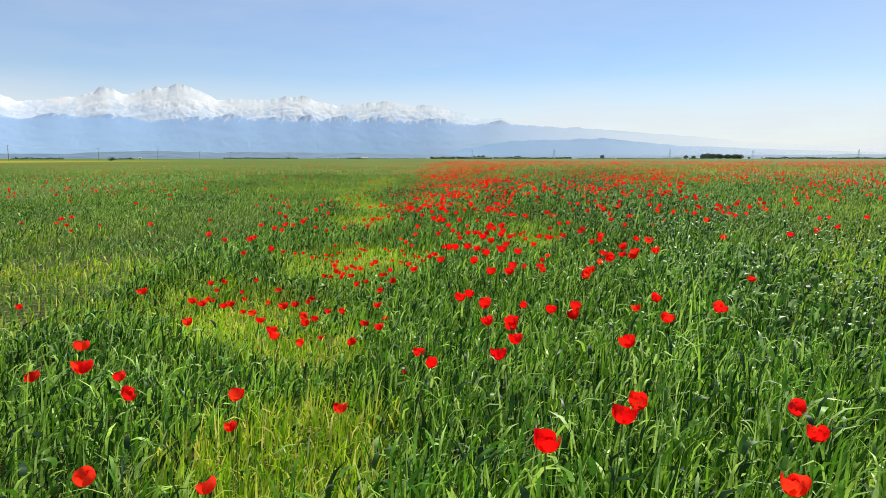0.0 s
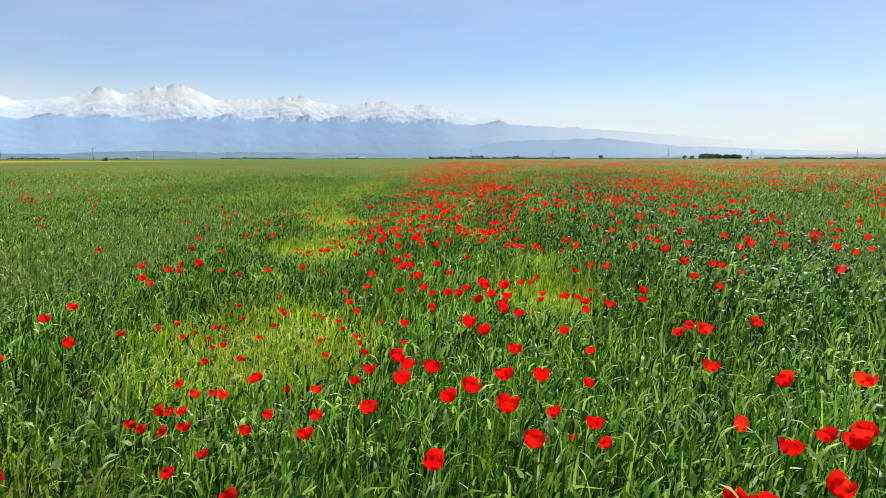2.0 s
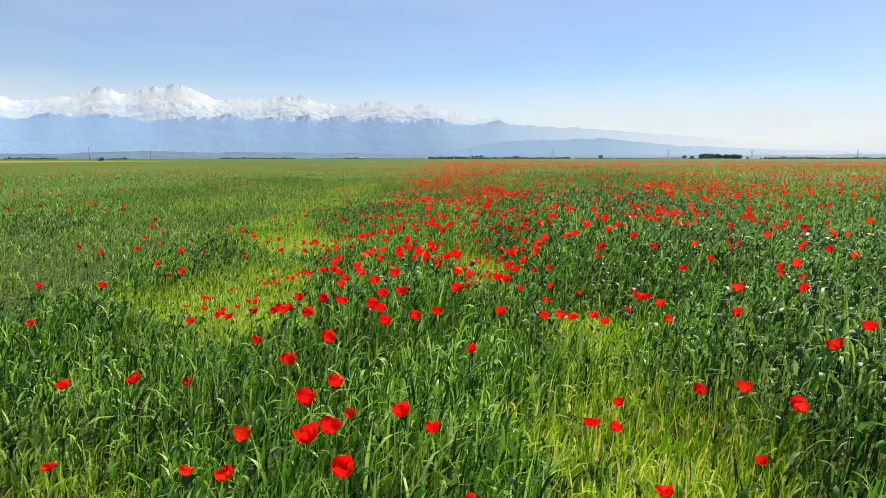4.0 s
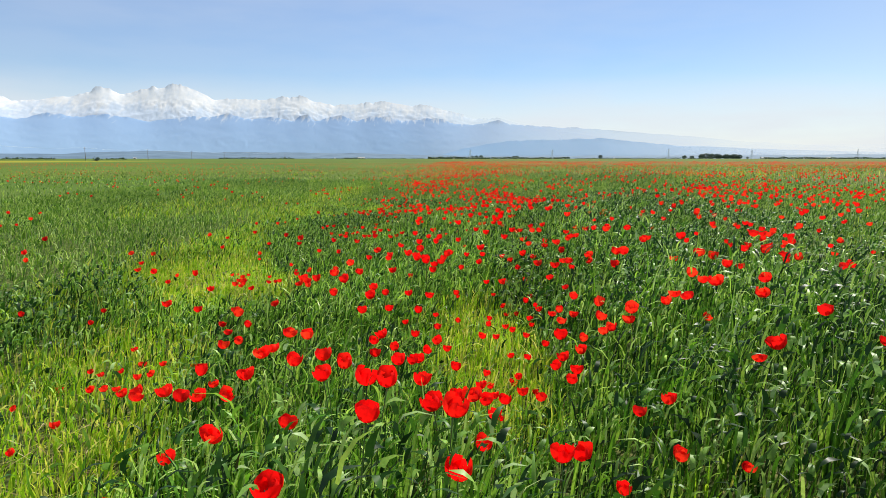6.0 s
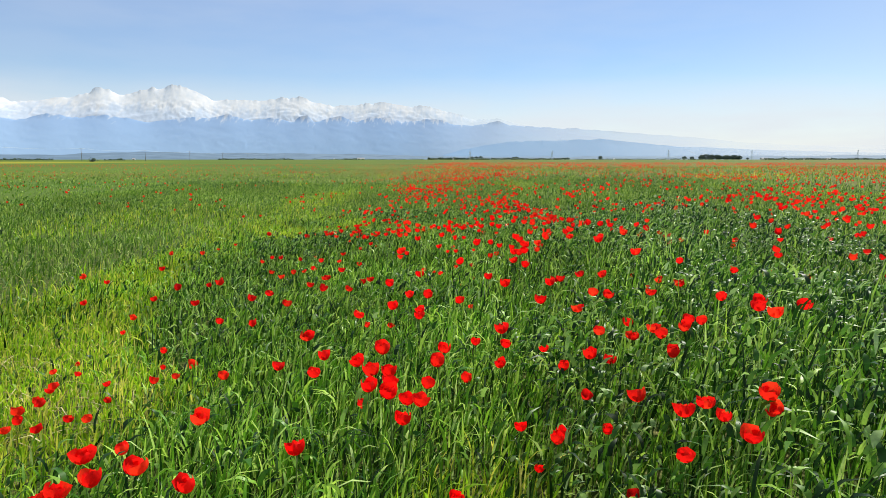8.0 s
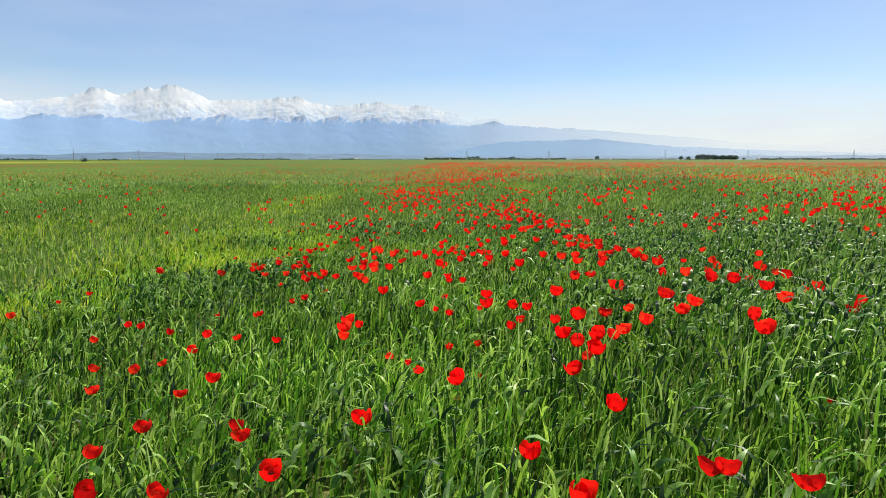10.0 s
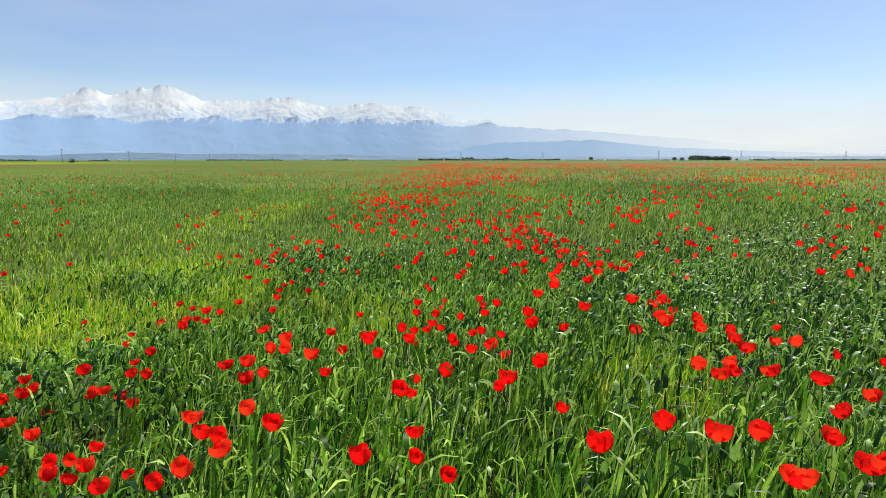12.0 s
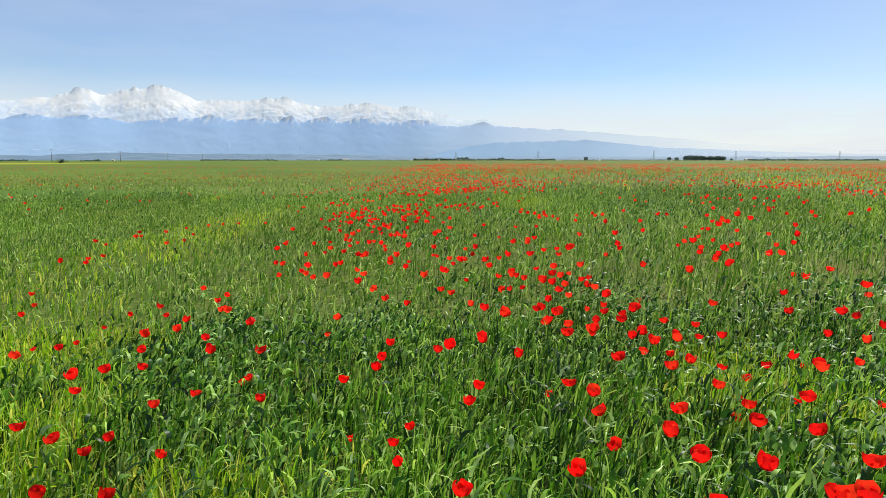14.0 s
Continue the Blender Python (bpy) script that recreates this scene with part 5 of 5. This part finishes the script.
first_pole = power_pole()
POLE_X, POLE_Y = -208.0, [290 + 76 * k for k in range(-1, 8)]
first_pole.matrix_basis = pose(POLE_X, POLE_Y[0], 0)
for py in POLE_Y[1:]:
    copy_thing(first_pole, pose(POLE_X, py, 0))
for ix in (-0.75, 0.0, 0.75):
    bm = bmesh.new()
    pts = []
    for a, b in zip(POLE_Y[:-1], POLE_Y[1:]):
        pts += [(POLE_X + ix, a + (b - a) * s, 7.68 - 4.4 * 0.8 * s * (1 - s)) for s in (0, 0.2, 0.4, 0.6, 0.8)]
    tube(bm, pts, [0.012] * len(pts), 4)
    tagged(new("power_line", bm_mesh("power_line", bm, M_metal)), "thin sagging wire strung from pole to pole", "wire", "power lines")

# ---- lattice pylons far off ----


def pylon():
    tower = new("pylon")
    half = lambda z: 2.6 * (1 - z / 30.0) ** 1.1 + 0.35
    levels = (0, 6, 11.5, 16, 20, 23.5, 27)
    bm = bmesh.new()
    for sx, sy in ((-1, -1), (1, -1), (1, 1), (-1, 1)):
        tube(bm, [(sx * half(z), sy * half(z), z) for z in levels], [0.16] * len(levels), 4)
    part("leg_frame", bm_mesh("leg_frame", bm, M_metal), tower)
    bm = bmesh.new()
    for a, b in zip(levels[:-1], levels[1:]):
        for k in range(4):
            c = [(-1, -1), (1, -1), (1, 1), (-1, 1)]
            p, q = c[k], c[(k + 1) % 4]
            tube(bm, [(p[0] * half(a), p[1] * half(a), a), (q[0] * half(b), q[1] * half(b), b)], [0.08, 0.08], 4)
            tube(bm, [(q[0] * half(a), q[1] * half(a), a), (p[0] * half(b), p[1] * half(b), b)], [0.08, 0.08], 4)
    part("bracing", bm_mesh("bracing", bm, M_metal), tower)
    for z, w in ((18.5, 5.0), (22.0, 4.2), (25.5, 3.4)):
        bm = bmesh.new()
        tube(bm, [(-w, 0, z), (0, 0, z + 0.5), (w, 0, z)], [0.10, 0.22, 0.10], 4)
        tube(bm, [(-w, 0, z), (0, 0, z - 0.4), (w, 0, z)], [0.08, 0.12, 0.08], 4)
        part("crossarm", bm_mesh("crossarm", bm, M_metal), tower)
    return tagged(tower, "grey steel lattice pylon beyond the fields", "pylon", "pylons")


tower = pylon()
tower.matrix_basis = pose(640, 1710, 0, 0, 0, 20)
for px, py in ((905, 1770), (1190, 1735), (330, 1800), (90, 1850)):
    copy_thing(tower, pose(px, py, 0, 0, 0, 20))

# ---- trees and far woods ----


def clump_unit():
    """A rough leaf clump: a stretched eight-sided lump with uneven corners."""
    v = np.array([(1, 0, 0), (0, 1, 0), (-1, 0, 0), (0, -1, 0), (0, 0, 1), (0, 0, -1)], float)
    f = [(0, 1, 4), (1, 2, 4), (2, 3, 4), (3, 0, 4), (1, 0, 5), (2, 1, 5), (3, 2, 5), (0, 3, 5)]
    return v, f


def leaf_clumps(name, c, s, seed, mat):
    r = np.random.default_rng(seed)
    v, f = clump_unit()
    n = len(c)
    M = np.zeros((n, 3, 4))
    ax = r.normal(0, 1, (n, 3, 3))
    q, _ = np.linalg.qr(ax)
    M[:, :, :3] = q * (s[:, None, None] * r.uniform(0.6, 1.3, (n, 1, 3)))
    M[:, :, 3] = c
    return repeated(name, v, f, M, mat, False)


def tree(height, wide, seed):
    r = np.random.default_rng(seed)
    thing = new("tree")
    bm = bmesh.new()
    tube(bm, [(0, 0, -0.3), (0.1, 0, height * 0.3), (0, 0.1, height * 0.65)], (0.35, 0.26, 0.10), 8)
    for k in range(5):
        a = k * 1.3 + r.uniform(0, 1)
        z0 = height * r.uniform(0.25, 0.45)
        tube(bm, [(0, 0, z0), (math.cos(a) * wide * 0.3, math.sin(a) * wide * 0.3, z0 + height * 0.15), (math.cos(a) * wide * 0.6, math.sin(a) * wide * 0.6, z0 + height * 0.3)], (0.16, 0.10, 0.04), 6)
    part("trunk", bm_mesh("trunk", bm, M_bark, True), thing, "grey-brown trunk and limbs")
    n = 260
    d = r.normal(0, 1, (n, 3))
    d /= np.linalg.norm(d, axis=1, keepdims=True)
    d *= r.uniform(0.55, 1.0, (n, 1)) ** 0.5 * (0.8 + 0.4 * vnoise(d[:, :1] * 2 + 9, d[:, 1:2] * 2 + 9, seed))
    c = d * np.array([wide, wide, height * 0.48]) + np.array([0, 0, height * 0.52])
    part("crown", leaf_clumps("crown", c, r.uniform(0.35, 0.9, n) * wide / 5, seed, M_hazed_leaf), thing, "dark green leafy crown")
    return tagged(thing, "dark green broad-crowned tree beyond the far field", "tree", "trees of the far grove")


grove = [tree(17, 9, 1), tree(14, 9.5, 2), tree(11, 7.5, 3)]
# along the grove: distance across, which tree, height factor
GROVE = [(826, 2, 0.7), (856, 2, 0.9), (878, 1, 1.0), (889, 0, 1.05), (900, 0, 1.1), (911, 0, 0.95), (923, 1, 1.15), (932, 0, 1.0), (942, 1, 0.95), (950, 1, 1.0), (958, 1, 0.95),
         (966, 1, 1.0), (974, 1, 1.0), (982, 1, 1.05), (990, 1, 0.98), (998, 1, 1.0), (1005, 1, 0.95), (1012, 2, 0.9), (1034, 2, 0.6), (545, 0, 0.75), (268, 2, 0.9), (255, 2, 0.8), (118, 2, 0.9), (132, 2, 0.95), (146, 1, 0.8)]
used = set()
for k, (gx, kind, fac) in enumerate(GROVE):
    m = Matrix.Translation((gx - 12, 2030 + 14 * math.sin(k * 2.3), 0)) @ pose(0, 0, 0, 0, 0, 47 * k) @ Matrix.Scale(fac, 4)
    if kind in used:
        copy_thing(grove[kind], m)
    else:
        used.add(kind)
        grove[kind].matrix_basis = m @ Matrix.Scale(1 / fac, 4)

# hedges and woods along the edge of the plain: from, to (degrees), distance, height, clumps
WOODS = [(-35.5, -32.0, 900, 3.2, 130), (-28.5, -27.0, 800, 2.6, 60), (-20.0, -13.5, 1500, 4.5, 240), (-12.0, -1.5, 1900, 4.0, 200), (-1.2, 4.6, 1950, 8.5, 520),
         (4.8, 12.0, 2000, 7.0, 420), (12.5, 24.0, 2100, 5.0, 380), (28.0, 37.0, 2000, 6.5, 420), (-9.0, -7.5, 1500, 4.5, 60)]
cen, siz = [], []
wr = np.random.default_rng(3)
for a0, a1, dist, tall, count in WOODS:
    a = np.radians(wr.uniform(a0, a1, count))
    d = dist + wr.uniform(-25, 25, count)
    hh = tall * (0.35 + 0.9 * fbm(np.degrees(a) * 1.8, a * 0, 17, 4) ** 1.5)
    cen.append(np.stack([d * np.sin(a), d * np.cos(a), hh * wr.uniform(0.15, 0.85, count)], -1))
    siz.append(wr.uniform(0.8, 1.6, count) * tall * 0.25)
woods = new("far_woods", leaf_clumps("far_woods", np.concatenate(cen), np.concatenate(siz), 8, M_hazed_leaf))
tagged(woods, "dark hedges and small woods along the plain's edge", "woods", kind="stuff")


def bush():
    r = np.random.default_rng(4)
    d = r.normal(0, 1, (90, 3)) * np.array([0.8, 0.8, 0.45]) + np.array([0, 0, 0.8])
    d[:, 2] = np.abs(d[:, 2])
    return tagged(new("bush", leaf_clumps("bush", d, r.uniform(0.15, 0.4, 90), 4, M_hazed_leaf)), "small dark bush at the field's edge", "bush")


bush().matrix_basis = pose(-171, 312, 0.15)

# ---- farm buildings far off ----


def farm_building(long, deep, tall):
    house = new("farm_building")
    bm = bmesh.new()
    box(bm, (long, deep, tall), (0, 0, tall / 2))
    wall = part("wall", bm_mesh("wall", bm, M_white_wall), house)
    bm = bmesh.new()
    e = 0.4
    pts = [(-long / 2 - e, -deep / 2 - e, tall + 0.004), (long / 2 + e, -deep / 2 - e, tall + 0.004), (long / 2 + e, deep / 2 + e, tall + 0.004), (-long / 2 - e, deep / 2 + e, tall + 0.004),
           (-long / 2 - e, 0, tall + deep * 0.32), (long / 2 + e, 0, tall + deep * 0.32)]
    v = [bm.verts.new(p) for p in pts]
    for f in ((0, 1, 5, 4), (2, 3, 4, 5), (0, 4, 3), (1, 2, 5), (3, 2, 1, 0)):
        bm.faces.new([v[i] for i in f])
    part("roof", bm_mesh("roof", bm, M_roof), house, "grey sheet-metal roof")
    for k in range(max(2, int(long // 3.5))):
        bm = bmesh.new()
        box(bm, (1.0, 0.08, 1.1), (-long / 2 + 1.8 + k * (long - 3.6) / max(1, int(long // 3.5) - 1), -deep / 2 - 0.03, tall * 0.55))
        part("window", bm_mesh("window", bm, M_dark_pane), wall, "dark window pane")
    return tagged(house, "white-walled low farm building with grey roof", "farm building", "farm buildings")


small, large = farm_building(5, 3.5, 2.2), farm_building(22, 8, 3.4)
small.matrix_basis = pose(-620, 1240, 0, 0, 0, 12)
large.matrix_basis = pose(985, 1850, 0, 0, 0, 8)
for hx, hy, src in ((1060, 1880, small), (1120, 1860, large), (1215, 1900, large), (1245, 1890, small), (560, 1960, small), (-330, 1900, small), (-250, 1920, large), (40, 1880, small), (-545, 1800, small)):
    copy_thing(src, pose(hx, hy, 0, 0, 0, 15))
